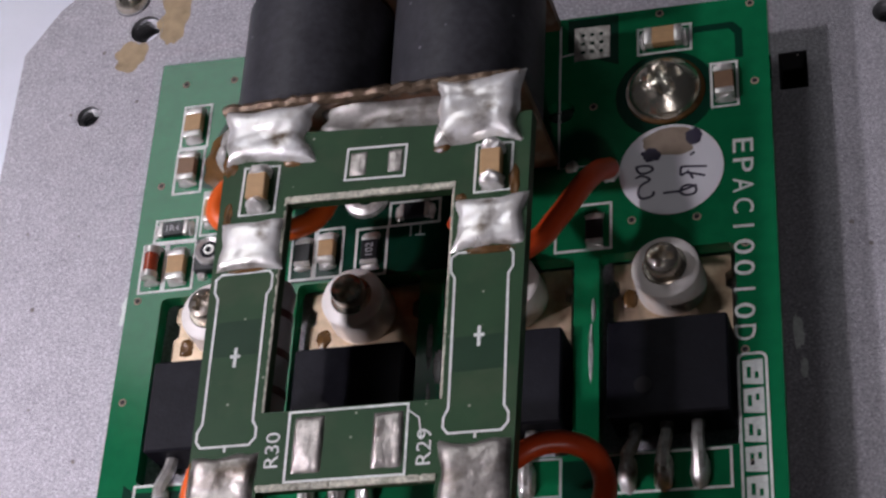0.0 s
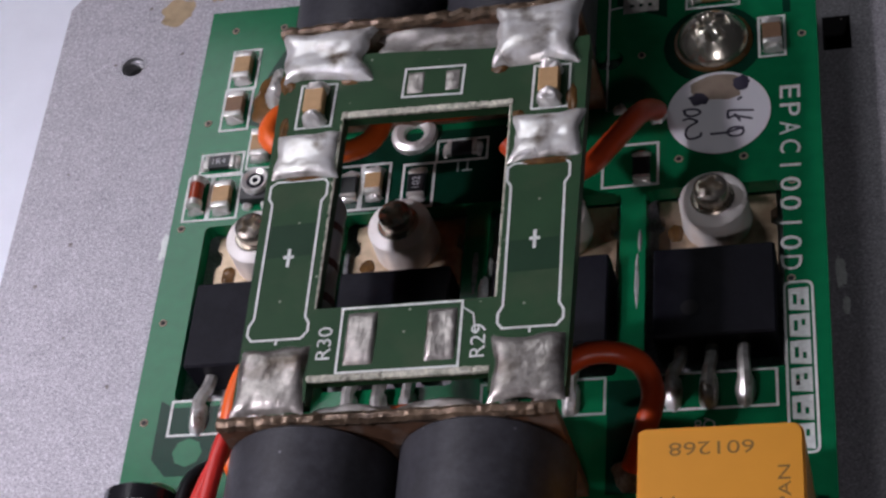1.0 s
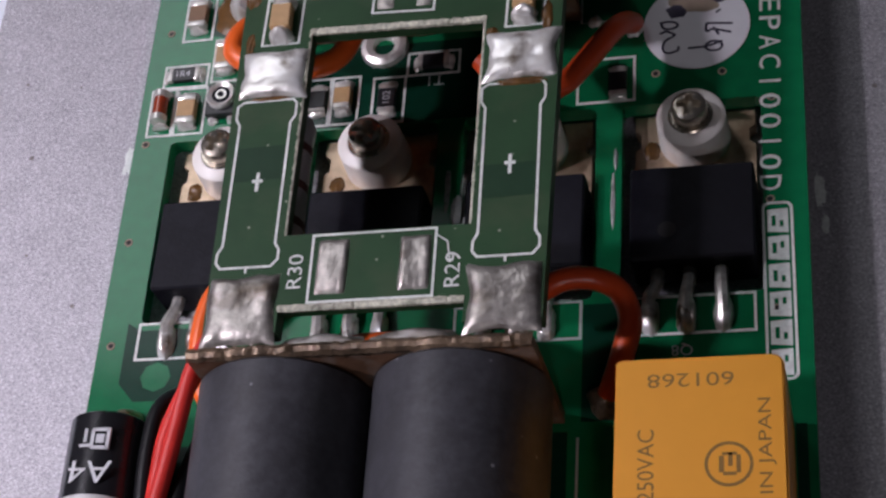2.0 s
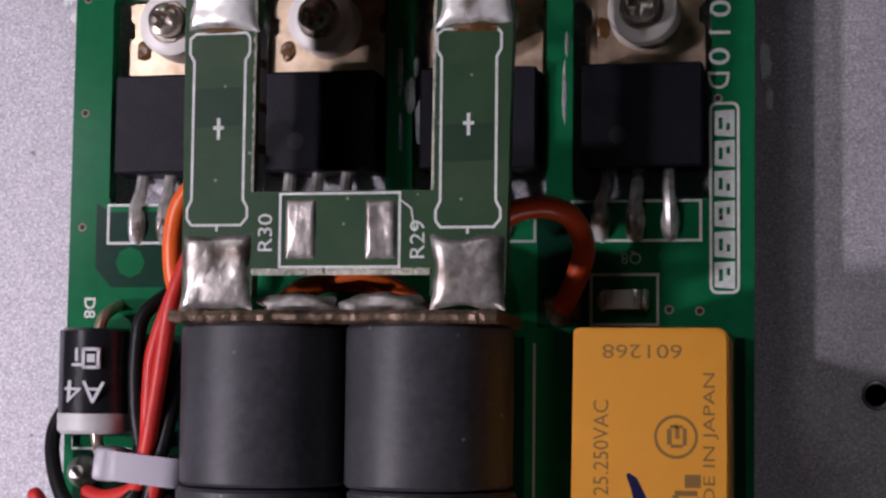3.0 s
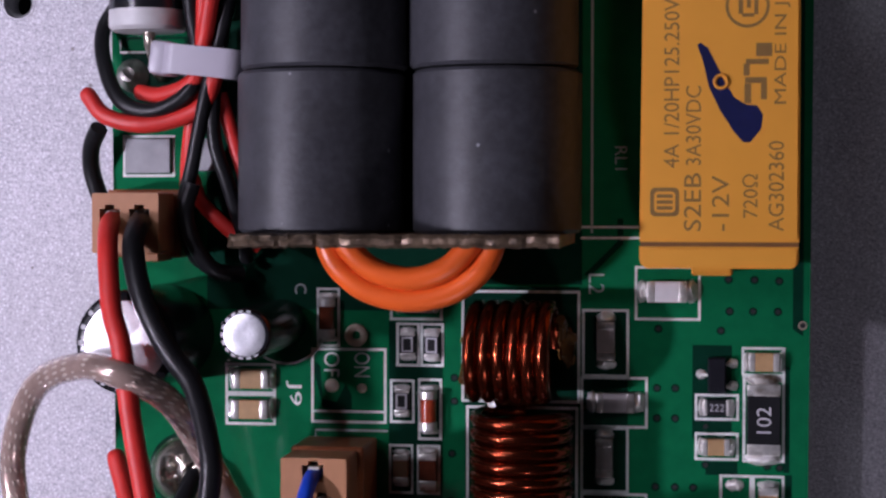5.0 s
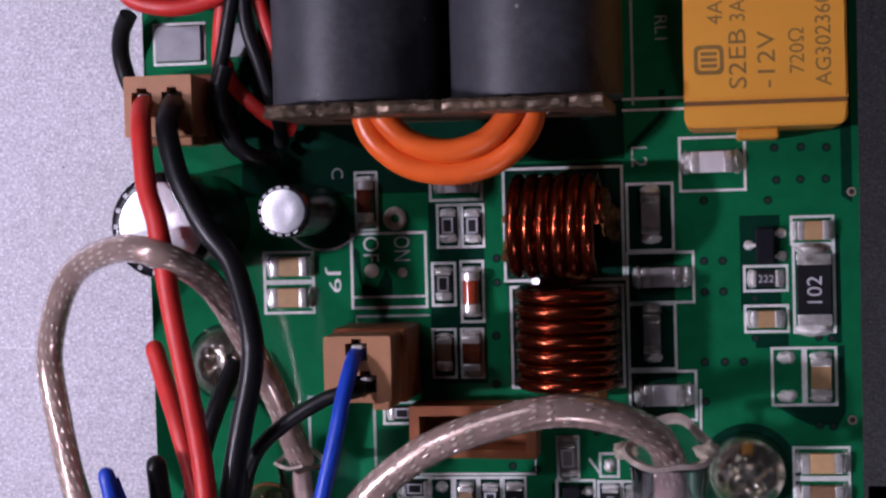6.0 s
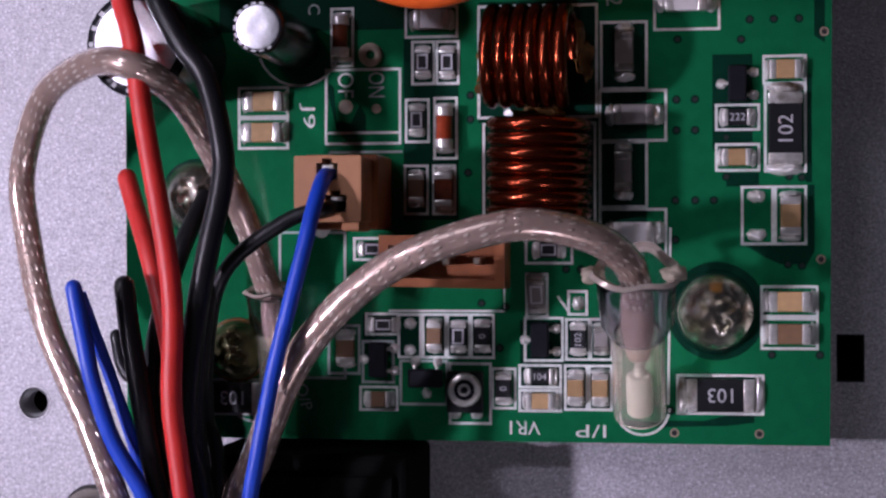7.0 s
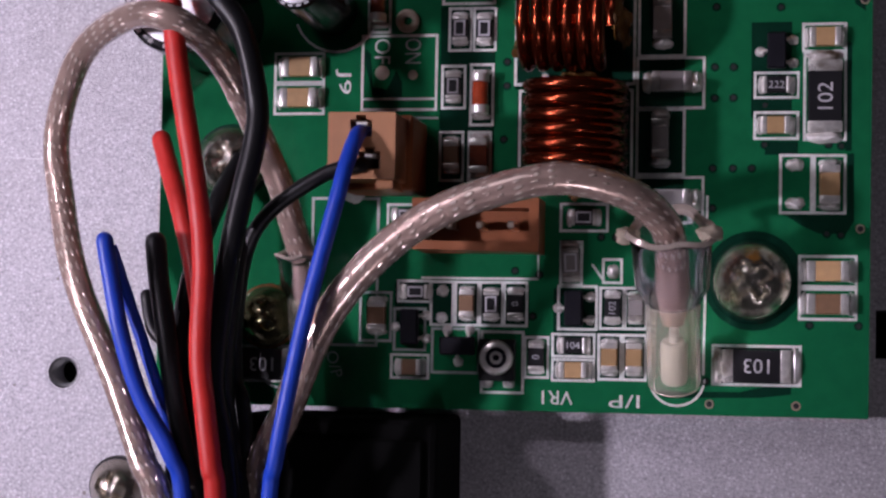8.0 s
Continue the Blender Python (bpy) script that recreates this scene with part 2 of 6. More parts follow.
def braid_material():
    m = mat("braided_screen_in_clear_jacket", (0.48, 0.345, 0.29), 0.25, 0.50, 0.25, 700, coat=0.8)
    nt = m.node_tree
    b = nt.nodes["Principled BSDF"]
    base = b.inputs["Base Color"].links[0].from_socket
    uv = nt.nodes.new("ShaderNodeUVMap")
    sep = nt.nodes.new("ShaderNodeSeparateXYZ")
    nt.links.new(uv.outputs["UV"], sep.inputs[0])

    def strand(along, around):
        a = nt.nodes.new("ShaderNodeMath")
        a.operation = "MULTIPLY_ADD"
        a.inputs[1].default_value = along
        nt.links.new(sep.outputs["Y"], a.inputs[0])
        k = nt.nodes.new("ShaderNodeMath")
        k.operation = "MULTIPLY"
        k.inputs[1].default_value = 2 * math.pi * around
        nt.links.new(sep.outputs["X"], k.inputs[0])
        nt.links.new(k.outputs[0], a.inputs[2])
        s = nt.nodes.new("ShaderNodeMath")
        s.operation = "SINE"
        nt.links.new(a.outputs[0], s.inputs[0])
        return s.outputs[0]

    p = nt.nodes.new("ShaderNodeMath")
    p.operation = "MULTIPLY"
    nt.links.new(strand(3.4, 8), p.inputs[0])
    nt.links.new(strand(1.7, -7), p.inputs[1])
    r = nt.nodes.new("ShaderNodeMapRange")
    r.inputs["From Min"].default_value, r.inputs["From Max"].default_value = 0.20, 0.62
    fleck = nt.nodes.new("ShaderNodeTexNoise")
    fleck.inputs["Scale"].default_value, fleck.inputs["Detail"].default_value = 620, 3.0
    tco = nt.nodes.new("ShaderNodeTexCoord")
    nt.links.new(tco.outputs["Object"], fleck.inputs["Vector"])
    fm = nt.nodes.new("ShaderNodeMapRange")
    fm.inputs["From Min"].default_value, fm.inputs["From Max"].default_value = 0.36, 0.56
    nt.links.new(fleck.outputs["Fac"], fm.inputs["Value"])
    pf = nt.nodes.new("ShaderNodeMath")
    pf.operation = "MULTIPLY"
    nt.links.new(p.outputs[0], pf.inputs[0])
    nt.links.new(fm.outputs["Result"], pf.inputs[1])
    nt.links.new(pf.outputs[0], r.inputs["Value"])
    # Bright flecks put the shine of the strands into the base colour.
    mx = nt.nodes.new("ShaderNodeMix")
    mx.data_type = "RGBA"
    mx.inputs["B"].default_value = (0.84, 0.70, 0.60, 1)
    nt.links.new(r.outputs["Result"], mx.inputs["Factor"])
    nt.links.new(base, mx.inputs["A"])
    nt.links.new(mx.outputs["Result"], b.inputs["Base Color"])
    bn = nt.nodes.new("ShaderNodeBump")
    bn.inputs["Strength"].default_value, bn.inputs["Distance"].default_value = 1.0, 0.00012
    nt.links.new(r.outputs["Result"], bn.inputs["Height"])
    nt.links.new(bn.outputs["Normal"], b.inputs["Normal"])
    return m


BRAID = braid_material()


# ---- mesh helpers, all in millimetres ----
def thing(name, label, category, x=0, y=0, z=0, rz=0, group="", kind=""):
    ob = new(name)
    ob.empty_display_size = 0.002
    ob.matrix_world = pose(x * MM, y * MM, z * MM, 0, 0, rz)
    return tagged(ob, label, category, group, kind)


def mesh_of(name, bm, material, smooth=False):
    bmesh.ops.scale(bm, vec=(MM, MM, MM), verts=bm.verts)
    me = bpy.data.meshes.new(name)
    bm.to_mesh(me)
    bm.free()
    me.materials.append(material)
    if smooth:
        me.polygons.foreach_set("use_smooth", [True] * len(me.polygons))
        me.set_sharp_from_angle(angle=radians(40))
    return me


def part(name, bm, material, parent, label="", smooth=False):
    ob = new(name, mesh_of(name, bm, material, smooth))
    ob.parent = parent
    if label:
        ob["label"] = label
    return ob


def piece(name, me, parent, x, y, z=0, rz=0):
    ob = new(name, me)
    ob.parent = parent
    ob.matrix_basis = pose(x * MM, y * MM, z * MM, 0, 0, rz)
    return ob


def solid(name, bm, material, label, category, group="", kind="", smooth=False):
    return tagged(new(name, mesh_of(name, bm, material, smooth)), label, category, group, kind)


def fresh():
    return bmesh.new()


def box(bm, x0, x1, y0, y1, z0, z1, bev=0.0, seg=2):
    made = bmesh.ops.create_cube(bm, size=1.0)["verts"]
    for v in made:
        v.co = Vector(((x0 + x1) / 2 + v.co.x * (x1 - x0), (y0 + y1) / 2 + v.co.y * (y1 - y0), (z0 + z1) / 2 + v.co.z * (z1 - z0)))
    if bev:
        edges = list({e for v in made for e in v.link_edges})
        bmesh.ops.bevel(bm, geom=edges, offset=bev, segments=seg, profile=0.5, affect="EDGES")
    return bm


def lathe(bm, profile, seg=28, m=None):
    """Turns rows of (radius, height) round the z axis."""
    rings = []
    for r, h in profile:
        rings.append([bm.verts.new((r * math.cos(2 * math.pi * i / seg), r * math.sin(2 * math.pi * i / seg), h)) for i in range(seg)])
    for a, b in zip(rings, rings[1:]):
        for i in range(seg):
            bm.faces.new((a[i], a[(i + 1) % seg], b[(i + 1) % seg], b[i]))
    if profile[0][0] > 0:
        bm.faces.new(rings[0][::-1])
        bm.faces.new(rings[-1])
    if m is not None:
        bmesh.ops.transform(bm, matrix=m, verts=[v for ring in rings for v in ring])
    return bm


def ring_lathe(bm, profile, seg=32, m=None):
    """The same for a closed outline, such as a hollow tube."""
    rings = []
    for r, h in profile:
        rings.append([bm.verts.new((r * math.cos(2 * math.pi * i / seg), r * math.sin(2 * math.pi * i / seg), h)) for i in range(seg)])
    for a, b in zip(rings, rings[1:] + rings[:1]):
        for i in range(seg):
            bm.faces.new((a[i], a[(i + 1) % seg], b[(i + 1) % seg], b[i]))
    if m is not None:
        bmesh.ops.transform(bm, matrix=m, verts=[v for ring in rings for v in ring])
    bmesh.ops.recalc_face_normals(bm, faces=bm.faces)
    return bm


def at(x, y, z, rx=0, ry=0, rz=0):
    return pose(x, y, z, rx, ry, rz)


def smooth_line(points, steps=7):
    pts = [Vector(p) for p in points]
    pts = [2 * pts[0] - pts[1]] + pts + [2 * pts[-1] - pts[-2]]
    out = []
    for i in range(1, len(pts) - 2):
        a, b, c, d = pts[i - 1:i + 3]
        for k in range(steps):
            t = k / steps
            out.append(0.5 * ((2 * b) + (c - a) * t + (2 * a - 5 * b + 4 * c - d) * t * t + (3 * b - a - 3 * c + d) * t ** 3))
    return out + [pts[-2]]


def tube(bm, points, r, seg=12, steps=7, r_end=None, round_start=False, round_end=False):
    line = smooth_line(points, steps) if steps else [Vector(p) for p in points]
    n = len(line)
    uv = bm.loops.layers.uv.verify()
    tang = [(line[min(i + 1, n - 1)] - line[max(i - 1, 0)]).normalized() for i in range(n)]
    ref = tang[0].orthogonal().normalized()
    stations, far = [], 0.0
    for i in range(n):
        ref = (ref - tang[i] * ref.dot(tang[i])).normalized()
        far += (line[i] - line[i - 1]).length if i else 0
        rr = r if r_end is None else r + (r_end - r) * i / (n - 1)
        stations.append((line[i], tang[i], ref.copy(), rr, far))
    if round_start:
        p, t, f, rr, l = stations[0]
        stations = [(p - t * rr * s, t, f, rr * c, l) for s, c in ((0.98, 0.2), (0.8, 0.6), (0.5, 0.866))] + stations
    if round_end:
        p, t, f, rr, l = stations[-1]
        stations = stations + [(p + t * rr * s, t, f, rr * c, l) for s, c in ((0.5, 0.866), (0.8, 0.6), (0.98, 0.2))]
    rings = []
    for p, t, f, rr, l in stations:
        side = t.cross(f)
        rings.append([bm.verts.new(p + (f * math.cos(2 * math.pi * k / seg) + side * math.sin(2 * math.pi * k / seg)) * rr) for k in range(seg)])
    for j in range(len(rings) - 1):
        for k in range(seg):
            face = bm.faces.new((rings[j][k], rings[j][(k + 1) % seg], rings[j + 1][(k + 1) % seg], rings[j + 1][k]))
            for lp, (u, v) in zip(face.loops, ((k, j), (k + 1, j), (k + 1, j + 1), (k, j + 1))):
                lp[uv].uv = (u / seg, stations[v][4])
    bm.faces.new(rings[0][::-1])
    bm.faces.new(rings[-1])
    return bm


def rounded(x0, x1, y0, y1, r, n=5):
    out = []
    for cx, cy, a in ((x1 - r, y0 + r, -90), (x1 - r, y1 - r, 0), (x0 + r, y1 - r, 90), (x0 + r, y0 + r, 180)):
        out += [(cx + r * math.cos(radians(a + 90 * i / n)), cy + r * math.sin(radians(a + 90 * i / n))) for i in range(n + 1)]
    return out


def circle(cx, cy, r, n=20):
    return [(cx + r * math.cos(2 * math.pi * i / n), cy + r * math.sin(2 * math.pi * i / n)) for i in range(n)]


def slab(bm, outline, holes, z0, z1):
    """A sheet with holes that go through it."""
    edges = []
    for loop in [outline, *holes]:
        vs = [bm.verts.new((x, y, z1)) for x, y in loop]
        edges += [bm.edges.new((vs[i], vs[(i + 1) % len(vs)])) for i in range(len(vs))]
    top = bmesh.ops.triangle_fill(bm, edges=edges, use_beauty=True, normal=(0, 0, 1))["geom"]
    faces = [f for f in top if isinstance(f, bmesh.types.BMFace)]
    for f in faces:
        if f.normal.z < 0:
            f.normal_flip()
    grown = bmesh.ops.extrude_face_region(bm, geom=faces)["geom"]
    low = [v for v in grown if isinstance(v, bmesh.types.BMVert)]
    for v in low:
        v.co.z = z0
    bmesh.ops.recalc_face_normals(bm, faces=bm.faces)
    return bm


def plate_poly(bm, outline, z0, z1):
    vs = [bm.verts.new((x, y, z1)) for x, y in outline]
    f = bm.faces.new(vs)
    f.normal_update()
    if f.normal.z < 0:
        f.normal_flip()
    grown = bmesh.ops.extrude_face_region(bm, geom=[f])["geom"]
    for v in grown:
        if isinstance(v, bmesh.types.BMVert):
            v.co.z = z0
    bmesh.ops.recalc_face_normals(bm, faces=bm.faces)
    return bm


def blob(bm, x0, x1, y0, y1, z, height, seed=0.0, n=14, rough=0.25, square=3.2, wander=0.12, star=0.0):
    """A pillow of solder with an uneven outline and surface."""
    cx, cy, a, b = (x0 + x1) / 2, (y0 + y1) / 2, (x1 - x0) / 2, (y1 - y0) / 2
    grid = []
    for j in range(n + 1):
        row = []
        for i in range(n + 1):
            u, v = 2 * i / n - 1, 2 * j / n - 1
            edge = max(abs(u), abs(v))
            w = noise.noise((u * 1.7 + seed * 3.1, v * 1.7, seed))
            k = 1 + wander * w * edge
            if square < 2.7:
                ku, kv = math.sqrt(1 - 0.42 * v * v), math.sqrt(1 - 0.42 * u * u)
            else:
                ku = kv = 1.0
            ku, kv = ku * (1 - star * (1 - v * v)), kv * (1 - star * (1 - u * u))
            h = max(0.0, (1 - abs(u) ** square) * (1 - abs(v) ** square)) ** 0.55
            h *= height * (1 + rough * 2.0 * noise.noise((u * 1.15 + seed, v * 1.15 - seed, 3.3)) + rough * 0.35 * noise.noise((u * 4.3 + seed, v * 4.3, 7.1)))
            row.append(bm.verts.new((cx + a * u * k * ku, cy + b * v * k * kv, z + max(0.0, h))))
        grid.append(row)
    for j in range(n):
        for i in range(n):
            bm.faces.new((grid[j][i], grid[j][i + 1], grid[j + 1][i + 1], grid[j + 1][i]))
    return bm


def letters(name, text, parent, material, x, y, z, height, rz=0, width=None, label="", thick=0.015, thin=0.0):
    """Raised lettering, centred on (x, y)."""
    data = bpy.data.curves.new(name, "FONT")
    data.body, data.size, data.align_x, data.align_y = text, 1.0, "CENTER", "CENTER"
    data.resolution_u = 3
    data.offset = thin
    tmp = bpy.data.objects.new(name, data)
    me = bpy.data.meshes.new_from_object(tmp)
    bpy.data.objects.remove(tmp)
    bm = fresh()
    bm.from_mesh(me)
    bpy.data.meshes.remove(me)
    xs, ys = [v.co.x for v in bm.verts], [v.co.y for v in bm.verts]
    sy = height / (max(ys) - min(ys))
    sx = width / (max(xs) - min(xs)) if width else sy
    ox, oy = (max(xs) + min(xs)) / 2, (max(ys) + min(ys)) / 2
    turn = at(x, y, z, 0, 0, rz)
    for v in bm.verts:
        v.co = turn @ Vector(((v.co.x - ox) * sx, (v.co.y - oy) * sy, thick))
    return part(name, bm, material, parent, label)


def outline_frame(bm, x0, x1, y0, y1, w=0.22, z0=0.0, z1=0.05):
    box(bm, x0, x1, y0, y0 + w, z0, z1)
    box(bm, x0, x1, y1 - w, y1, z0, z1)
    box(bm, x0, x0 + w, y0 + w, y1 - w, z0, z1)
    box(bm, x1 - w, x1, y0 + w, y1 - w, z0, z1)
    return bm


def screw_head(bm, r, h, slot, depth, dome=0.45, seg=56, rings=22, seed=0.0):
    """A domed head whose cross-shaped drive recess is pressed into the mesh, with worn edges."""
    rows = []
    for j in range(rings + 1):
        q = j / rings
        row = []
        for i in range(seg):
            a = 2 * math.pi * i / seg
            x, y = r * q * math.cos(a), r * q * math.sin(a)
            z = h * (1 - dome * q ** 2.2) if q < 0.97 else h * (1 - dome) * 0.55
            wob = 0.06 * r * noise.noise((x * 1.3 + seed, y * 1.3, seed))
            reach = slot * r + wob
            arm = min(max(abs(x) - 0.17 * r - wob, abs(y) - reach), max(abs(y) - 0.17 * r + wob, abs(x) - reach))
            k = min(1.0, max(0.0, 0.5 - arm / (0.10 * r)))
            z -= depth * k * (1 - 0.35 * q)
            z += 0.05 * r * max(0.0, 1 - abs(arm) / (0.12 * r)) * (0.6 + noise.noise((x * 2 + seed, y * 2, 4.0)))
            row.append(bm.verts.new((x, y, z)))
        rows.append(row)
    rows.append([bm.verts.new((r * math.cos(2 * math.pi * i / seg), r * math.sin(2 * math.pi * i / seg), 0)) for i in range(seg)])
    for a, b in zip(rows, rows[1:]):
        for i in range(seg):
            bm.faces.new((a[i], b[i], b[(i + 1) % seg], a[(i + 1) % seg]))
    bmesh.ops.remove_doubles(bm, verts=rows[0], dist=1e-5)
    return bm


# ---- the table, the chassis plate and the board ----
PLATE_Z = -6.0
bm = fresh()
box(bm, -240, 220, -200, 330, -36, -26)
solid("tabletop", bm, PAPER, "white table under the metal chassis", "table", kind="structure")


def chassis():
    root = thing("chassis_plate", "grainy grey cast aluminium plate with threaded holes and slots", "chassis", kind="structure")
    outline = [(-79, -60), (60, -60), (60, 190), (-66, 190), (-66, 144.5), (-75.4, 136.5), (-78.9, 131), (-79, 100)]
    tapped = [(-69.7, 61.3, 1.4), (-69.4, 2.2, 1.4), (10.3, 61.5, 1.3), (-69.9, 121.9, 1.3), (-64.8, 132.3, 1.75), (10.9, 121.9, 1.3)]
    holes = [circle(x, y, r) for x, y, r in tapped]
    slots = [(0.9, 3.5, 114.6, 118.7), (0.9, 3.2, 4.7, 8.7)]
    vents = [(-13.9 + 10.0 * k, -7.4 + 10.0 * k, -13.5, -7.6) for k in range(-2, 3)]
    for x0, x1, y0, y1 in slots + vents:
        holes.append([(x0, y0), (x1, y0), (x1, y1), (x0, y1)])
    part("plate", slab(fresh(), outline, holes, PLATE_Z - 3.0, PLATE_Z), ALU, root)
    bm = fresh()
    box(bm, -78, 59, -59, 129, -26, PLATE_Z - 4.8)
    part("heatsink_body", bm, BLACK_GAP, root, "dark heatsink body under the plate")
    bm = fresh()
    for x0, x1, y0, y1 in vents:
        box(bm, x0 - 0.4, x1 + 0.4, y0 - 0.4, y1 + 0.4, PLATE_Z - 3.5, PLATE_Z - 3.02)
    part("slot_floor", bm, ALU, root)
    # Added black walls, so that the slots read as deep shade.
    for x0, x1, y0, y1 in slots:
        shade_lining = slab(fresh(), [(x0, y0), (x1, y0), (x1, y1), (x0, y1)], [[(x0 + 0.12, y0 + 0.12), (x1 - 0.12, y0 + 0.12), (x1 - 0.12, y1 - 0.12), (x0 + 0.12, y1 - 0.12)]], PLATE_Z - 3.6, PLATE_Z - 0.06)
        part("slot_lining", shade_lining, BLACK_GAP, root, "slot walls coloured black to stand for shade")
    for x, y, r in tapped:
        bm = fresh()
        ring_lathe(bm, [(r - 0.3, -2.8), (r - 0.01, -2.8), (r - 0.01, -0.1), (r + 0.26, 0.01), (r + 0.20, 0.03), (r - 0.12, -0.35)], 26)
        for k in range(6):
            ring_lathe(bm, [(r - 0.03, -0.75 - 0.42 * k), (r - 0.32, -0.55 - 0.42 * k), (r - 0.03, -0.36 - 0.42 * k)], 24)
        piece("threaded_insert", mesh_of("threaded_insert", bm, ALU_HOLE, True), root, x, y, PLATE_Z)
    bm = fresh()
    box(bm, -57, -1, 58, 100, PLATE_Z + 0.02, -3.25, 0.3)
    part("mounting_block", bm, ALU, root)
    for k, (x, y, w, h) in enumerate(((-62.0, 98.3, 0.55, 1.5), (-61.6, 95.6, 0.3, 0.5), (1.3, 90.0, 0.45, 1.6), (1.6, 86.5, 0.3, 0.8))):
        bm = fresh()
        blob(bm, x - w, x + w, y - h, y + h, PLATE_Z + 0.005, 0.05, 4.0 + k, 10, 0.5, 1.6, 0.5)
        part("scuff", bm, SILK, root, "white scuff mark", True)
    rng = random.Random(5)
    for k in range(18):
        x, y, a, l = rng.uniform(-77, -60), rng.uniform(-8, 128), rng.uniform(0, 180), rng.uniform(0.6, 4.5)
        b = box(fresh(), -l / 2, l / 2, -0.035, 0.035, 0.004, 0.012)
        bmesh.ops.transform(b, matrix=at(x, y, PLATE_Z, 0, 0, a), verts=b.verts)
        part("scratch", b, SCRATCH, root, "fine bright scratch")
    for k in range(30):
        x, y, w = rng.uniform(-77, -60) if k % 3 else rng.uniform(2, 14), rng.uniform(-10, 130), rng.uniform(0.10, 0.26)
        part("pit", blob(fresh(), x - w, x + w, y - w, y + w, PLATE_Z + 0.004, 0.02, k * 1.3, 6, 0.4, 2.2, 0.4), ALU_PIT, root, "small dark speck")
    for k, (x, y, w, h) in enumerate(((-61.7, 133.5, 1.6, 3.4), (-66.0, 129.0, 1.8, 1.8))):
        bm = fresh()
        blob(bm, x - w, x + w, y - h, y + h, PLATE_Z + 0.005, 0.03, 7.0 + k, 10, 0.4, 1.6, 0.5)
        part("stain", bm, STAIN, root, "ochre stain", True)
    return root


chassis()

FETS = (-49.4, -36.05, -22.3, -8.6)


def main_board():
    root = thing("circuit_board", "green printed circuit board with white silkscreen on the plate", "circuit board")
    outline = [(-58.65, 0.0), (0.0, 0.0), (0.7, 121.0), (-18, 121.3), (-58.7, 122.4), (-58.9, 66.0)]
    cuts = [rounded(x - 5.9, x + 5.6, 77.5, 95.8, 0.5, 2) for x in FETS]
    cuts += [circle(-18.1, 111.0, 1.25, 16)]
    part("laminate", slab(fresh(), outline, cuts, -1.6, 0.0), PCB, root)
    # strips without copper, a hair above the mask

    def gap(pts):
        part("bare_strip", plate_poly(fresh(), pts, -0.02, 0.018), PCB_DARK, root)

    gap([(-33, 36.5), (-18.4, 36.5), (-18.4, 66), (-33, 66)])
    gap([(-50.5, 34.2), (-33, 34.2), (-33, 66), (-50.5, 66)])
    gap([(-9.3, 23.9), (-6.1, 23.9), (-6.1, 31.6), (-9.3, 31.6)])
    gap([(-1.9, 21.2), (-1.4, 21.2), (-1.4, 29.9), (-1.9, 29.9)])
    gap([(-1.2, 33.0), (-0.35, 32.4), (-0.35, 66.0), (-1.2, 66.0)])
    gap([(-18.5, 15.2), (-14.6, 15.2), (-14.6, 34.4), (-18.5, 34.4)])
    gap([(-8.2, 20.9), (-5.6, 20.9), (-5.6, 22.0), (-8.2, 22.0)])
    gap([(-5.2, 15.2), (-3.9, 14.6), (-1.8, 14.6), (-1.2, 15.6), (-1.2, 21.0), (-1.7, 21.0), (-1.7, 16.1), (-6.6, 16.1)])
    gap([(-17, 2.0), (-14.5, 1.9), (-10.0, 1.9), (-8.0, 2.4), (-6.0, 2.4), (-6.0, 1.8), (-8.3, 1.5), (-16.0, 1.3)])
    gap([(-38.2, 6.9), (-27.0, 6.9), (-27.0, 10.4), (-38.2, 10.4)])
    gap([(-15.5, 42.0), (-15.0, 42.0), (-15.0, 39.9), (-17.6, 37.3), (-18.3, 37.3), (-15.5, 40.1)])
    gap([(-25, 2.6), (-17.5, 2.6), (-17.5, 10.0), (-25, 10.0)])
    gap([(-12.0, 2.6), (-5.5, 2.6), (-5.5, 5.5), (-12.0, 5.5)])
    gap([(-40.4, 25.9), (-37.9, 25.5), (-37.9, 27.0), (-38.4, 28.0), (-39.2, 26.4), (-40.4, 26.6), (-40.6, 29.4), (-41.0, 29.8), (-41.2, 29.2)])
    gap([(-34.7, 18.3), (-30.1, 18.3), (-30.1, 33.3), (-34.7, 33.3)])
    gap([(-28.4, 26.3), (-18.6, 26.3), (-18.6, 36.3), (-28.4, 36.3)])
    gap([(-28.2, 17.9), (-18.6, 17.9), (-18.6, 26.1), (-28.2, 26.1)])
    gap([(-56.4, 71.9), (-54.9, 70.2), (-49.0, 70.2), (-49.0, 76.8), (-55.2, 76.8), (-56.4, 77.6)])
    gap([(-17.4, 66.8), (-13.2, 66.8), (-13.2, 77.0), (-17.4, 77.0)])
    gap([(-17.5, 117.5), (-12.8, 115.4), (-12.8, 121.0), (-17.5, 121.0)])
    gap([(-6.0, 118.5), (-2.4, 118.5), (-1.6, 117.6), (-1.6, 114.5), (-2.3, 114.5), (-2.3, 117.2), (-2.8, 117.8), (-6.0, 117.8)])
    gap([(-43, 96.0), (-24, 96.0), (-24, 104.5), (-43, 104.5)])
    gap(circle(-8.6, 111.6, 4.5, 28))
    # Dark disc that paints the shadow round the corner screw.
    gap(circle(-9.0, 10.8, 4.0, 28))
    gap([(-53.2, 107.5), (-49, 106.5), (-46, 114.0), (-50, 117.0), (-52.2, 112.0)])
    gap([(-58.0, 50.0), (-51, 50.0), (-51, 57.5), (-58.0, 57.5)])
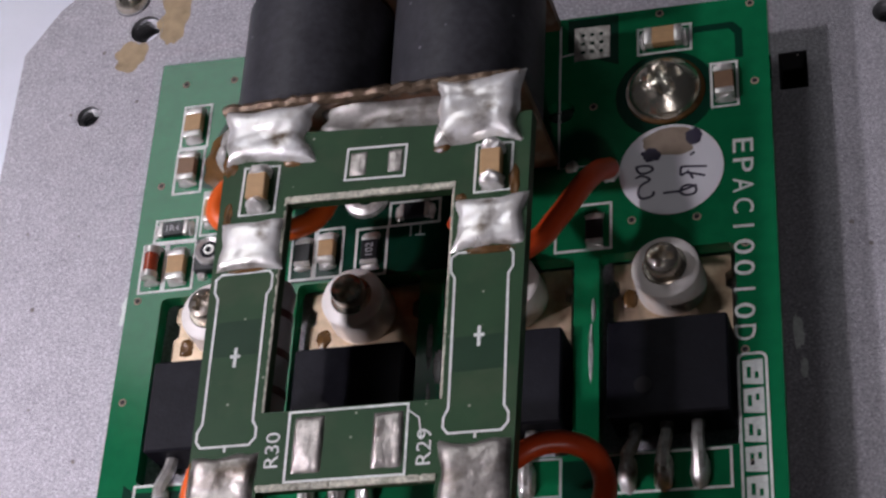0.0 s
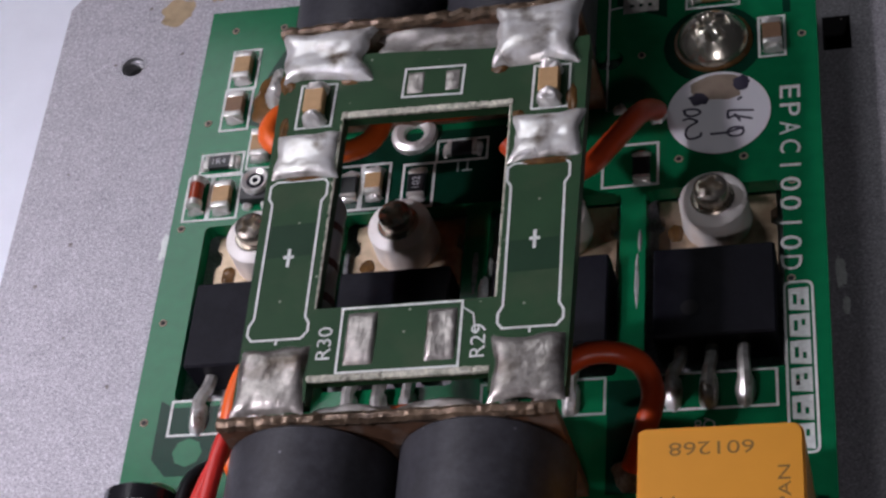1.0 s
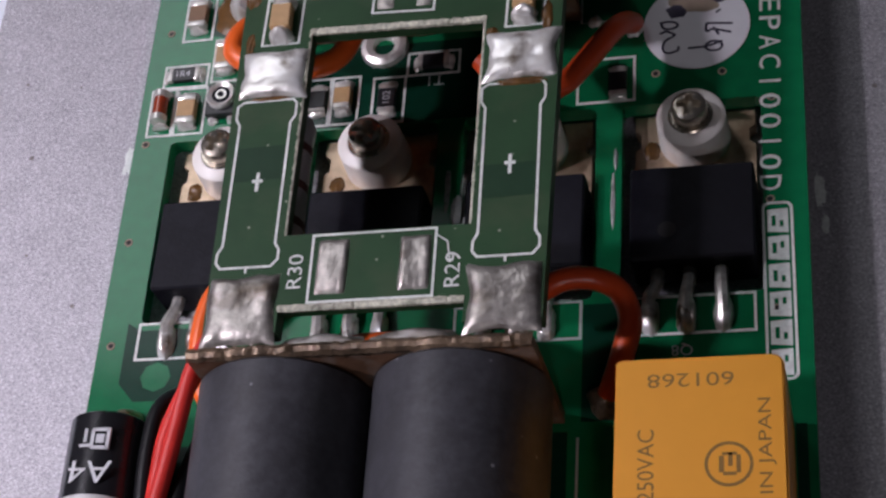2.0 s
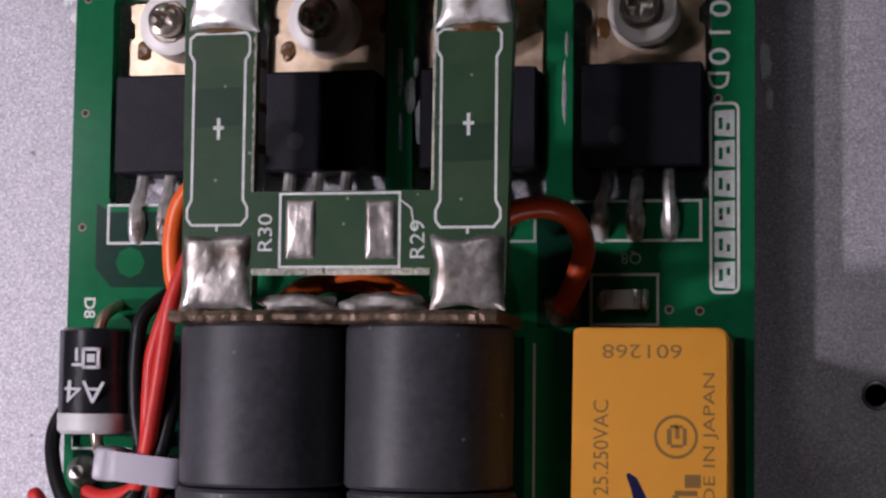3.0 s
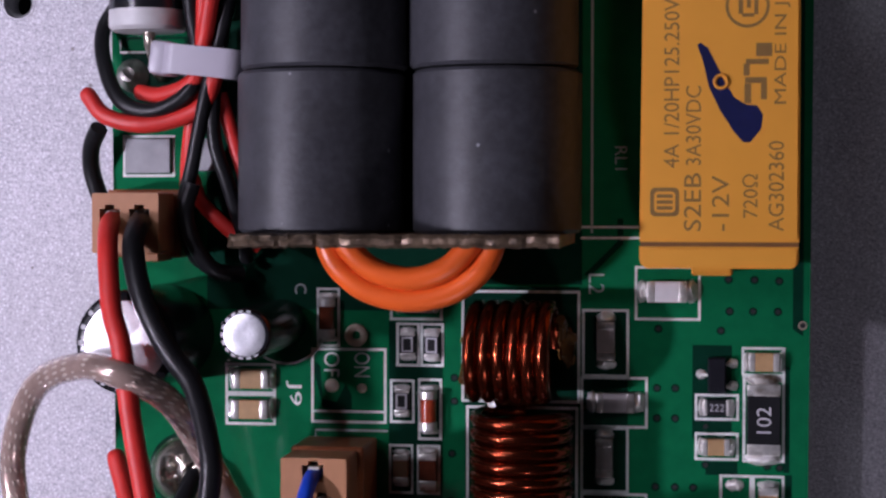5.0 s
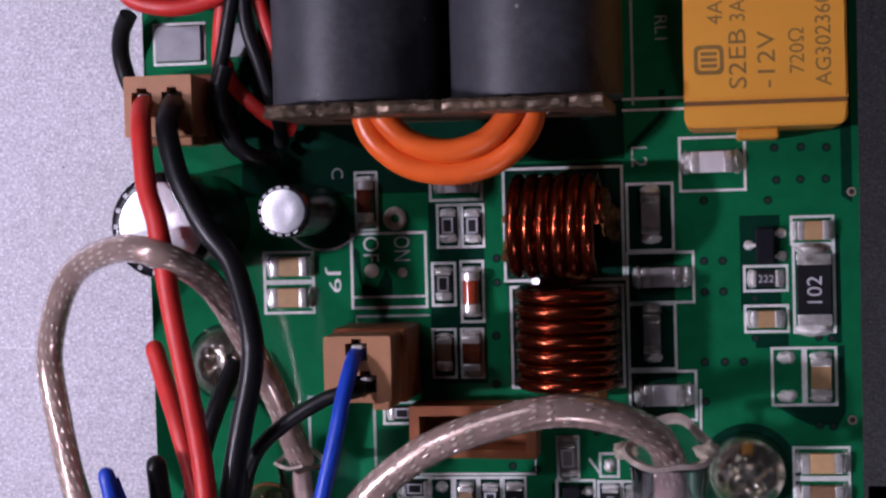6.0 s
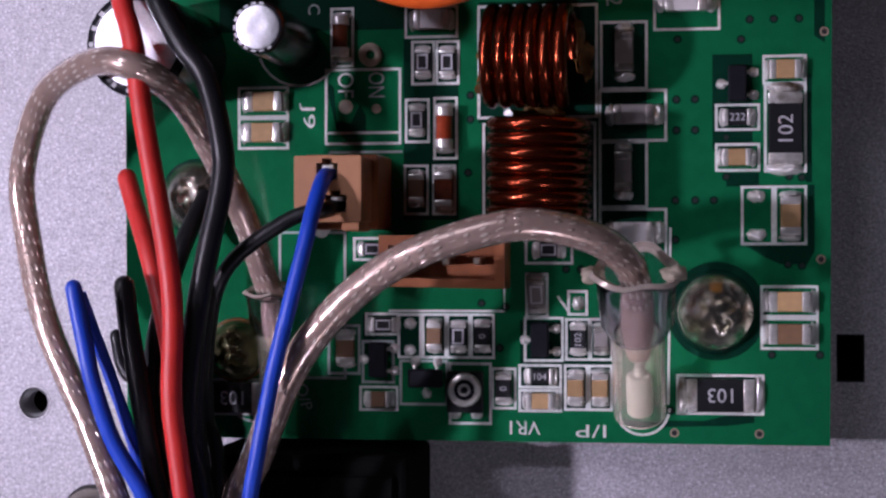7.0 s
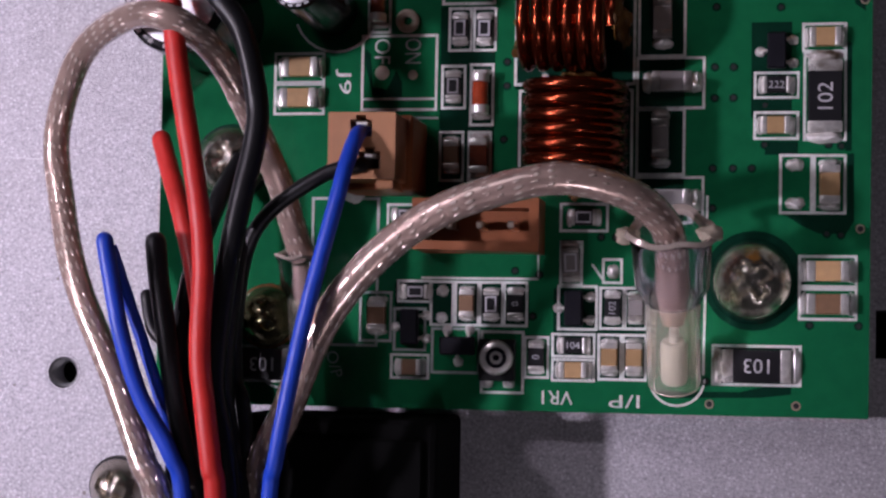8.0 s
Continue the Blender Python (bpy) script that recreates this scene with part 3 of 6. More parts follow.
    lands = (circle(-53.2, 72.4, 1.35, 8), rounded(-57.4, -52.4, 56.3, 57.3, 0.2), rounded(-40.3, -38.9, 26.8, 30.6, 0.6), rounded(-37.7, -36.3, 26.8, 30.6, 0.6))
    for land in lands:
        part("copper_land", plate_poly(fresh(), land, 0.0, 0.028), PCB, root)
    return root


board = main_board()

# ---- silkscreen on the board ----


def silk_box(x0, x1, y0, y1, material=SILK):
    part("silkscreen_outline", outline_frame(fresh(), x0, x1, y0, y1), material, board)


def silk_line(pts, w=0.2, material=SILK):
    """One printed line along the points."""
    left, right = [], []
    for i, (x, y) in enumerate(pts):
        xa, ya = pts[max(i - 1, 0)]
        xb, yb = pts[min(i + 1, len(pts) - 1)]
        d = Vector((xb - xa, yb - ya)).normalized() * w / 2
        left.append((x - d.y, y + d.x))
        right.append((x + d.y, y - d.x))
    bm = fresh()
    lv = [bm.verts.new((x, y, 0.045)) for x, y in left]
    rv = [bm.verts.new((x, y, 0.045)) for x, y in right]
    for i in range(len(pts) - 1):
        bm.faces.new((rv[i], rv[i + 1], lv[i + 1], lv[i]))
    part("silkscreen_line", bm, material, board)


silk_box(-41.4, -34.9, 24.6, 31.0)
silk_line([(-41.4, 25.6), (-34.9, 25.6)])
silk_line([(-41.0, 23.4), (-41.0, 24.0), (-34.8, 24.0)], material=SILK_DIM)
silk_box(-55.4, -45.0, 73.95, 77.5)
silk_box(-14.6, -3.8, 73.9, 77.4)
silk_box(-28.0, -17.5, 73.9, 77.4, SILK_DIM)
silk_line([(-18.2, 120.5), (-18.2, 104.9), (-14.5, 104.9)])
silk_line([(-18.2, 117.0), (-16.9, 117.2)])
silk_line([(-17.6, 40.8), (-17.6, 65.5)], material=SILK_DIM)
silk_line([(-18.5, 41.3), (-13.5, 41.3)])
silk_line([(-18.5, 40.4), (-13.5, 40.4)])
silk_line([(-36.0, 10.75), (-26.3, 10.75), (-26.3, 13.5)])
silk_line([(-21.9, 12.0), (-20.9, 10.6)])
silk_line([(-58.1, 57.3), (-58.1, 56.2), (-51.2, 56.2)])
silk_line([(-12.7, 17.6), (-12.9, 3.2)], material=SILK)
silk_line([(-15.0 + 2.2 * math.cos(radians(a)), 2.9 + 2.2 * math.sin(radians(a))) for a in range(180, 361, 15)])
silk_line([(-47.5 + 2.6 * math.cos(radians(a)), 4.0 + 2.6 * math.sin(radians(a))) for a in range(150, 361, 15)], material=SILK_DIM)
silk_line([(-43.6 + 3.6 * math.cos(radians(a)), 33.2 + 3.6 * math.sin(radians(a))) for a in range(200, 341, 14)])
for k, letter in enumerate("EPAC10010D"):
    letters("board_lettering", letter, board, SILK, -2.2 - 0.026 * (2.0 * k - 9), 96.2 - (2.0 * k - 9), 0.03, 1.75, -91.5, None if letter == "1" else 1.42, thin=0.004)
letters("designator", "J9", board, SILK, -42.9, 27.1, 0.03, 1.35, -90, 2.1)
letters("designator", "OF", board, SILK, -39.6, 29.6, 0.05, 1.35, -90, 2.1)
letters("designator", "ON", board, SILK_DIM, -37.0, 29.6, 0.05, 1.35, -90, 2.1)
letters("designator", "VR1", board, SILK, -24.6, 1.15, 0.03, 1.1, 180, 2.5)
letters("designator", "I/P", board, SILK, -19.2, 0.95, 0.03, 1.05, 180, 2.5)
letters("designator", "L2", board, SILK_DIM, -17.2, 36.6, 0.03, 1.3, -90)
letters("designator", "RL1", board, SILK_DIM, -15.2, 47.0, 0.03, 1.0, -90)
letters("designator", "D8", board, SILK, -56.8, 68.4, 0.03, 1.05, -90, 1.8, thin=0.02)
letters("designator", "C", board, SILK_DIM, -42.3, 36.0, 0.03, 1.0, -90)
letters("designator", "Q8", board, SILK_DIM, -9.6, 72.6, 0.03, 1.1, 180)
letters("designator", "T1", board, SILK_DIM, -31.0, 100.2, 0.03, 1.1, 180)
letters("designator", "O/P", board, SILK_DIM, -43.2, 3.5, 0.03, 1.0, -75)


def brand_panel():
    """The maker's mark: blocks in a rounded frame, with no letters."""
    bm = fresh()
    slab(bm, rounded(-3.2, -0.75, 69.6, 85.4, 0.6), [rounded(-2.98, -0.97, 69.82, 85.18, 0.45)], 0.0, 0.045)
    part("silkscreen_frame", bm, SILK, board)
    for k in range(6):
        y1 = 84.75 - 2.5 * k
        notch = 0.28 if k % 2 else -0.28
        bm = fresh()
        slab(bm, [(-2.8, y1 - 2.1), (-1.15, y1 - 2.25), (-1.15, y1), (-2.8, y1 - 0.1)],
             [[(-2.45, y1 - 1.62), (-2.12, y1 - 1.62), (-2.12, y1 - 0.62), (-2.45, y1 - 0.62)],
              [(-1.82, y1 - 1.42 + notch), (-1.52, y1 - 1.42 + notch), (-1.52, y1 - 0.82 + notch), (-1.82, y1 - 0.82 + notch)]], 0.0, 0.045)
        part("silkscreen_block", bm, SILK, board)


brand_panel()

bm = fresh()
ring_lathe(bm, [(0.20, 0.0), (0.36, 0.0), (0.34, 0.05), (0.22, 0.05)], 12)
RING = mesh_of("via_ring", bm, PCB_DARK, True)
# A flat black disc paints the shaded hole of a via.
bm = fresh()
lathe(bm, [(0.0, 0.045), (0.24, 0.04)][::-1], 12)
PIT = mesh_of("via_pit", bm, BLACK_GAP)
bm = fresh()
ring_lathe(bm, [(0.18, 0.0), (0.38, 0.0), (0.36, 0.04), (0.22, 0.04)], 12)
RING_GOLD = mesh_of("via_ring", bm, BURN, True)


def via(x, y, gold=False):
    v = piece("via", RING_GOLD if gold else RING, board, x, y)
    p = new("pit", PIT)
    p.parent = v


for x, y in ((-6.4, 37.0), (-4.3, 37.0), (-2.3, 36.9), (-6.3, 34.4), (-4.4, 34.4), (-2.4, 34.4), (-12.1, 32.9), (-7.0, 32.8), (-12.2, 28.0), (-10.7, 28.0),
             (-12.2, 25.5), (-10.7, 25.5), (-12.3, 19.8), (-10.7, 19.8), (-9.2, 19.8), (-12.3, 16.6), (-8.2, 21.7), (-3.2, 21.7), (-2.2, 21.6), (-8.2, 24.9),
             (-29.1, 28.6), (-29.1, 26.6), (-29.3, 22.2), (-29.4, 18.2), (-12.7, 2.7), (-4.6, 7.3), (-0.8, 7.3), (-28.2, 11.4), (-26.2, 11.1), (-26.7, 7.7), (-21.2, 14.2), (-20.0, 14.2), (-3.3, 14.6), (-2.2, 14.5)):
    via(x, y)
for x, y in ((-9.0, 120.5), (-0.8, 120.3), (-0.7, 111.8), (-15.1, 111.1), (-55.9, 119.7), (-50.8, 119.5), (-57.0, 108.1), (-57.7, 95.8), (-57.7, 85.6),
             (-57.7, 75.5), (-11.7, 98.9), (-6.1, 98.6), (-2.1, 95.6), (-2.5, 85.7), (-2.2, 75.8), (-0.4, 33.3), (-12.4, 0.9), (-5.6, 0.9), (-0.7, 15.0), (-6.5, 68.3), (-4.0, 68.2)):
    via(x, y, True)
for x, y, r in ((-39.6, 27.8, 0.6), (-37.0, 27.6, 0.4)):
    bm = fresh()
    lathe(bm, [(r, 0.02), (r, 0.1), (r * 0.6, 0.2), (0.001, 0.22)], 18)
    piece("test_pad", mesh_of("test_pad", bm, EYELET, True), board, x, y)


# ---- small surface-mounted parts ----
def chip(kind, x, y, length, width, turn=0, height=0.75, body=CER_TAN, frame_box=None, text="", big_solder=False, label="", seed=0):
    """A chip part along its own x axis: body, two terminals and their solder."""
    names = {"capacitor": ("chip_capacitor", "capacitor", "small chip capacitors on the board"), "resistor": ("chip_resistor", "resistor", "small chip resistors on the board")}
    name, cat, group = names[kind]
    root = thing(name, label, cat, x, y, 0.02, turn, group)
    h, w = length / 2, width / 2
    cap = length * (0.16 if kind == "resistor" else 0.21)
    b = fresh()
    box(b, -h + cap * 0.9, h - cap * 0.9, -w, w, 0.06, height, min(0.08, width * 0.08), 1)
    part("body", b, body, root)
    if kind == "resistor" and not text and length < 2.6:
        b = fresh()
        outline_frame(b, -h + cap + 0.08, h - cap - 0.08, -w * 0.72, w * 0.72, 0.14, height, height + 0.02)
        part("print", b, PRINT_GREY, root)
    for s in (-1, 1):
        b = fresh()
        x0, x1 = sorted((s * (h - cap), s * h))
        box(b, x0, x1, -w * 1.01, w * 1.01, 0.03, height + 0.025, min(0.1, cap * 0.3), 2)
        part("terminal", b, SOLDER_DULL if body is CER_GREY else TIN, root, "tinned end cap", True)
        b = fresh()
        reach = length * (0.22 if big_solder else 0.13)
        x0, x1 = sorted((s * (h - 0.05), s * (h + reach)))
        blob(b, x0 - 0.1, x1 + 0.1, -w * 1.12, w * 1.12, 0.0, height * 0.62, seed + s * 0.7 + x, 8, 0.5, 2.4, 0.2)
        part("solder_fillet", b, SOLDER, root, "shiny solder", True)
    if text:
        letters("print", text, root, PRINT_GREY, 0, 0, height + 0.005, width * 0.44, 0)
    if frame_box:
        silk_box(*frame_box)
    return root


T1 = "tan ceramic chip capacitor with tinned ends soldered to the board"
T2 = "grey ceramic chip capacitor with lumpy solder at both ends"
T3 = "white ceramic chip capacitor soldered inside a white silkscreen box"
T4 = "black chip resistor with tinned ends soldered to the board"
T5 = "brown ceramic chip capacitor with tinned ends"
chip("capacitor", -11.4, 36.0, 3.3, 1.7, 0, 1.0, CER_WHITE, (-14.05, -8.65, 33.6, 38.1), big_solder=True, label=T3)
chip("capacitor", -16.4, 31.9, 3.2, 1.5, 90, 1.0, CER_GREY, (-18.4, -14.5, 28.85, 34.5), big_solder=True, label=T2)
chip("capacitor", -15.6, 26.8, 3.2, 1.6, 0, 1.0, CER_GREY, (-18.5, -12.95, 24.6, 28.9), big_solder=True, label=T2)
chip("capacitor", -16.5, 22.2, 3.2, 1.4, 90, 1.0, CER_GREY, (-18.5, -14.5, 19.2, 24.7), big_solder=True, label=T2)
chip("capacitor", -15.6, 17.2, 3.3, 1.7, 0, 1.0, CER_WHITE, (-18.5, -12.95, 15.0, 19.2), big_solder=True, label=T3)
chip("capacitor", -3.5, 30.3, 2.5, 1.5, 0, 0.8, CER_TAN, (-5.3, -1.8, 29.1, 31.5), label=T1)
chip("resistor", -3.5, 25.55, 5.8, 2.7, 90, 0.6, CHIP_BLACK, (-5.2, -1.8, 22.0, 29.1), text="102", label="large black chip resistor with pale print")
chip("resistor", -7.3, 26.5, 2.2, 1.35, 0, 0.5, CHIP_BLACK, (-9.1, -5.5, 25.4, 27.6), text="222", label=T4)
chip("capacitor", -7.35, 23.25, 2.3, 1.35, 0, 0.8, CER_TAN, (-9.1, -5.5, 22.1, 24.4), label=T1)
chip("capacitor", -3.1, 18.5, 3.1, 1.6, 90, 0.9, CER_TAN, (-4.4, -1.8, 16.15, 20.95), label=T1)
chip("resistor", -33.05, 31.4, 2.1, 1.3, 90, 0.5, CHIP_BLACK, (-34.05, -32.05, 29.5, 33.2), label=T4)
chip("resistor", -31.0, 31.35, 2.1, 1.3, 90, 0.5, CHIP_BLACK, (-32.0, -30.0, 29.5, 33.2), label=T4)
chip("capacitor", -32.3, 34.9, 2.9, 1.6, 0, 0.9, CER_WHITE, (-34.6, -30.1, 33.4, 36.1), label=T3)
chip("resistor", -33.55, 26.6, 2.1, 1.3, 90, 0.5, CHIP_BLACK, (-34.6, -32.5, 24.7, 28.4), label=T4)
chip("capacitor", -33.6, 20.9, 2.4, 1.3, 90, 0.7, CER_BROWN, (-34.7, -32.6, 18.7, 22.9), label=T5)
chip("capacitor", -31.3, 20.8, 2.9, 1.5, 90, 0.8, GLASS_DARK, (-32.3, -30.3, 18.7, 22.9), label="dark red chip part with tinned ends")
chip("capacitor", -46.5, 28.3, 3.1, 1.6, 0, 0.9, CER_TAN, (-48.9, -44.5, 26.95, 29.6), label=T1)
chip("capacitor", -46.6, 25.7, 3.1, 1.6, 0, 0.9, CER_TAN, (-48.9, -44.5, 24.3, 27.0), label=T1)
chip("capacitor", -32.1, 8.7, 2.2, 1.2, 90, 0.8, CER_BROWN, (-33.2, -31.1, 6.8, 10.55), label=T5)
chip("resistor", -30.1, 8.65, 2.1, 1.3, 90, 0.5, CHIP_BLACK, (-31.15, -29.1, 6.8, 10.55), label=T4)
chip("resistor", -28.1, 8.7, 2.1, 1.3, 90, 0.5, CHIP_BLACK, (-29.15, -27.1, 6.8, 10.55), text="0", label=T4)
chip("resistor", -36.4, 9.6, 2.1, 1.2, 0, 0.5, CHIP_BLACK, (-38.0, -35.1, 8.7, 10.6), label=T4)
chip("capacitor", -36.8, 3.4, 2.0, 1.3, 0, 0.7, CER_BROWN, (-38.5, -35.2, 2.4, 4.5), label=T5)
chip("capacitor", -39.6, 7.6, 2.4, 1.5, 90, 0.8, CER_BROWN, None, label=T5)
chip("resistor", -37.3, 15.9, 2.0, 1.2, 0, 0.5, CHIP_BLACK, (-39.0, -35.7, 14.9, 16.9), label=T4)
chip("resistor", -23.6, 12.1, 2.4, 1.4, 93, 0.6, CER_GREY, (-24.55, -22.65, 10.2, 13.9), label="grey chip part in a white silkscreen box")
chip("resistor", -22.6, 15.8, 2.1, 1.3, 0, 0.5, CHIP_BLACK, (-24.6, -20.6, 14.6, 17.0), label=T4)
chip("resistor", -20.2, 8.5, 2.1, 1.3, 90, 0.5, CHIP_BLACK, (-21.3, -19.2, 6.7, 10.2), text="102", label=T4)
chip("capacitor", -18.3, 8.5, 2.0, 1.2, 90, 0.8, CER_GREY, (-19.3, -17.4, 6.7, 10.2), label=T2)
chip("resistor", -26.35, 4.4, 2.1, 1.3, 90, 0.5, CHIP_BLACK, (-27.4, -25.3, 2.65, 6.1), text="0", label=T4)
chip("resistor", -23.3, 5.4, 2.1, 1.3, 0, 0.5, CHIP_BLACK, (-25.15, -21.55, 4.4, 6.4), text="104", label=T4)
chip("capacitor", -23.3, 3.4, 2.3, 1.3, 0, 0.8, CER_TAN, (-25.15, -21.55, 2.45, 4.35), label=T1)
chip("capacitor", -20.4, 4.5, 2.3, 1.3, 90, 0.8, CER_TAN, (-21.4, -19.4, 2.6, 6.4), label=T1)
chip("capacitor", -18.4, 4.5, 2.3, 1.3, 90, 0.8, CER_TAN, (-19.4, -17.4, 2.6, 6.4), label=T1)
chip("resistor", -8.7, 4.0, 5.4, 2.6, 180, 0.6, CHIP_BLACK, (-12.25, -5.2, 2.4, 5.7), text="103", label="large black chip resistor with pale print")
chip("resistor", -49.3, 3.4, 5.0, 2.6, 180, 0.6, CHIP_BLACK, (-52.6, -46.2, 1.9, 5.0), text="103", label="large black chip resistor under the cables")
chip("capacitor", -3.2, 11.6, 3.3, 1.6, 0, 0.9, CER_TAN, (-5.5, -0.9, 10.3, 12.9), label=T1)
chip("capacitor", -3.2, 9.0, 3.3, 1.6, 0, 0.9, CER_BROWN, (-5.5, -0.9, 7.7, 10.3), label=T5)
chip("capacitor", -10.2, 69.1, 2.9, 1.6, 0, 1.0, CER_WHITE, (-13.0, -7.3, 66.95, 71.3), big_solder=True, label=T3)
chip("capacitor", -8.6, 117.5, 3.4, 1.8, 0, 0.9, CER_TAN, (-11.1, -6.1, 116.0, 119.0), label=T1)
chip("capacitor", -3.3, 111.8, 3.0, 1.7, 92, 0.9, CER_BROWN, (-4.6, -2.1, 109.4, 114.2), label=T5)
chip("capacitor", -54.2, 114.5, 3.2, 1.7, 90, 0.9, CER_TAN, (-55.7, -52.7, 112.0, 117.0), label=T1)
chip("capacitor", -54.3, 109.6, 3.0, 1.7, 90, 0.9, CER_BROWN, (-55.8, -52.8, 106.9, 112.0), label=T5)
chip("capacitor", -51.0, 104.6, 3.0, 1.7, 90, 0.9, CER_TAN, (-52.4, -49.2, 102.0, 106.9), label=T1)
chip("resistor", -54.9, 103.0, 3.0, 1.5, 0, 0.5, CHIP_BLACK, (-57.0, -52.6, 101.7, 104.3), text="1R4", label=T4)
chip("capacitor", -54.0, 98.9, 3.0, 1.7, 90, 0.9, CER_TAN, (-55.4, -52.4, 96.5, 101.7), label=T1)
chip("resistor", -35.3, 98.5, 2.9, 1.6, 90, 0.5, CHIP_BLACK, (-36.8, -33.7, 96.0, 101.0), text="102", label=T4)
chip("resistor", -41.7, 98.9, 2.6, 1.5, 90, 0.5, CHIP_BLACK, (-43.0, -40.6, 96.2, 101.4), label=T4)
chip("capacitor", -39.3, 98.9, 2.8, 1.5, 90, 0.9, CER_TAN, (-40.6, -37.9, 96.2, 101.4), label=T1)
chip("resistor", -31.3, 102.1, 2.8, 1.5, 0, 0.5, CHIP_BLACK, (-33.8, -28.9, 100.8, 103.4), label=T4)
chip("resistor", -14.9, 98.2, 2.8, 1.5, 90, 0.5, CHIP_BLACK, (-18.5, -13.4, 96.3, 101.0), label=T4)
silk_box(-7.05, -4.4, 16.15, 20.95)
silk_box(-35.25, -33.2, 6.8, 10.55)
silk_box(-21.1, -19.4, 10.4, 12.5)
# The dim boxes have the cable bundle's shadow put into their colour.
silk_box(-38.3, -35.5, 4.7, 8.3, SILK_DIM)
silk_box(-41.2, -38.4, 5.4, 9.6, SILK_DIM)
silk_box(-35.1, -31.0, 2.9, 6.7, SILK_DIM)
silk_box(-24.7, -21.4, 6.6, 10.3)
silk_box(-45.4, -39.6, 5.0, 17.4, SILK_DIM)


def bare_pad(x, y, w, h, seed):
    bm = fresh()
    blob(bm, x - w / 2, x + w / 2, y - h / 2, y + h / 2, 0.02, 0.35, seed, 8, 0.5, 2.4, 0.2)
    part("solder_pad", bm, SOLDER, board, "", True)


for k, (x, y, w, h) in enumerate(((-5.8, 20.1, 1.5, 1.0), (-5.8, 17.0, 1.5, 1.0), (-34.2, 9.7, 1.0, 0.9), (-34.2, 7.5, 1.0, 0.9), (-20.2, 11.4, 1.0, 1.1), (-17.0, 105.0, 1.2, 1.2))):
    bare_pad(x, y, w, h, k * 1.7)


def transistor_chip(x, y, turn=0, w=1.5, l=2.9):
    root = thing("small_transistor", "tiny black three-legged transistor on the board", "transistor", x, y, 0.02, turn, "tiny transistors on the board")
    b = fresh()
    box(b, -w / 2, w / 2, -l / 2, l / 2, 0.12, 1.05, 0.14, 1)
    part("body", b, EPOXY, root)
    for lx, ly, s in ((-w / 2, 0, -1), (w / 2, l * 0.32, 1), (w / 2, -l * 0.32, 1)):
        b = fresh()
        tube(b, [(lx - s * 0.1, ly, 0.55), (lx + s * 0.25, ly, 0.5), (lx + s * 0.35, ly, 0.12), (lx + s * 0.75, ly, 0.08)], 0.16, 6, 2)
        part("leg", b, TIN, root, "", True)
        b = fresh()
        blob(b, lx + s * 0.55 - 0.4, lx + s * 0.55 + 0.4, ly - 0.4, ly + 0.4, 0, 0.28, lx + ly + x, 6, 0.4, 2.2)
        part("solder", b, SOLDER, root, "", True)


transistor_chip(-7.3, 29.2)
transistor_chip(-36.8, 6.7)
transistor_chip(-32.8, 5.2, 90)
transistor_chip(-23.3, 8.4)


def glass_diode(x, y, length, r, turn, glass, label, box_=None):
    root = thing("glass_diode", label, "diode", x, y, r + 0.05, turn, "glass diodes on the board")
    b = fresh()
    lathe(b, [(r * 0.5, -length * 0.3), (r * 0.9, -length * 0.29), (r * 0.9, length * 0.29), (r * 0.5, length * 0.3)], 16, at(0, 0, 0, 0, 90, 0))
    part("glass", b, glass, root, "", True)
    for s in (-1, 1):
        b = fresh()
        lathe(b, [(r * 0.9, 0), (r, 0.05), (r, length * 0.2), (r * 0.8, length * 0.22)], 16, at(s * length * 0.28, 0, 0, 0, 90 * s, 0))
        part("end_cap", b, TIN, root, "", True)
        b = fresh()
        x0, x1 = sorted((s * length * 0.46, s * length * 0.62))
        blob(b, x0, x1, -r * 1.1, r * 1.1, -r, r * 0.9, x + s, 8, 0.4, 2.4)
        part("solder", b, SOLDER, root, "", True)
    if box_:
        silk_box(*box_)


glass_diode(-31.2, 25.9, 3.4, 0.75, 90, GLASS_RED, "small orange-red glass diode with tinned ends", (-32.2, -30.15, 23.3, 28.5))
glass_diode(-39.9, 33.6, 3.4, 0.75, 90, GLASS_DARK, "small dark glass diode with tinned ends", (-40.9, -38.9, 31.1, 36.1))
glass_diode(-56.5, 99.2, 3.3, 0.75, 90, GLASS_RED, "small orange-red glass diode with tinned ends", (-57.9, -55.4, 96.5, 101.7))


def trimmer(x, y):
    root = thing("trimmer", "small metal trimmer potentiometer with a round slot", "trimmer", x, y, 0.0, 0, "trimmers on the board")
    b = fresh()
    box(b, -1.5, 1.5, -1.9, 1.5, 0.05, 0.9, 0.1, 1)
    part("base", b, CHIP_BLACK, root)
    b = fresh()
    lathe(b, [(1.4, 0.9), (1.42, 1.15), (1.25, 1.42), (0.98, 1.3), (0.72, 1.06), (0.58, 1.06), (0.5, 1.3), (0.34, 1.3), (0.26, 0.95), (0.001, 0.95)], 24)
    part("rotor", b, SOLDER, root, "bright metal rotor", True)
    part("slot", ring_lathe(fresh(), [(0.52, 1.02), (0.80, 1.02), (0.86, 1.24), (0.5, 1.24)], 20), EPOXY, root, "dark groove", True)
    part("centre", lathe(fresh(), [(0.24, 1.0), (0.24, 1.31), (0.001, 1.31)], 12), EPOXY, root, "dark centre", True)
    for s in (-0.9, 0.9):
        b = fresh()
        blob(b, s - 0.5, s + 0.5, -2.5, -1.6, 0, 0.4, s + x, 8, 0.4, 2.4)
        part("solder", b, SOLDER, root, "", True)


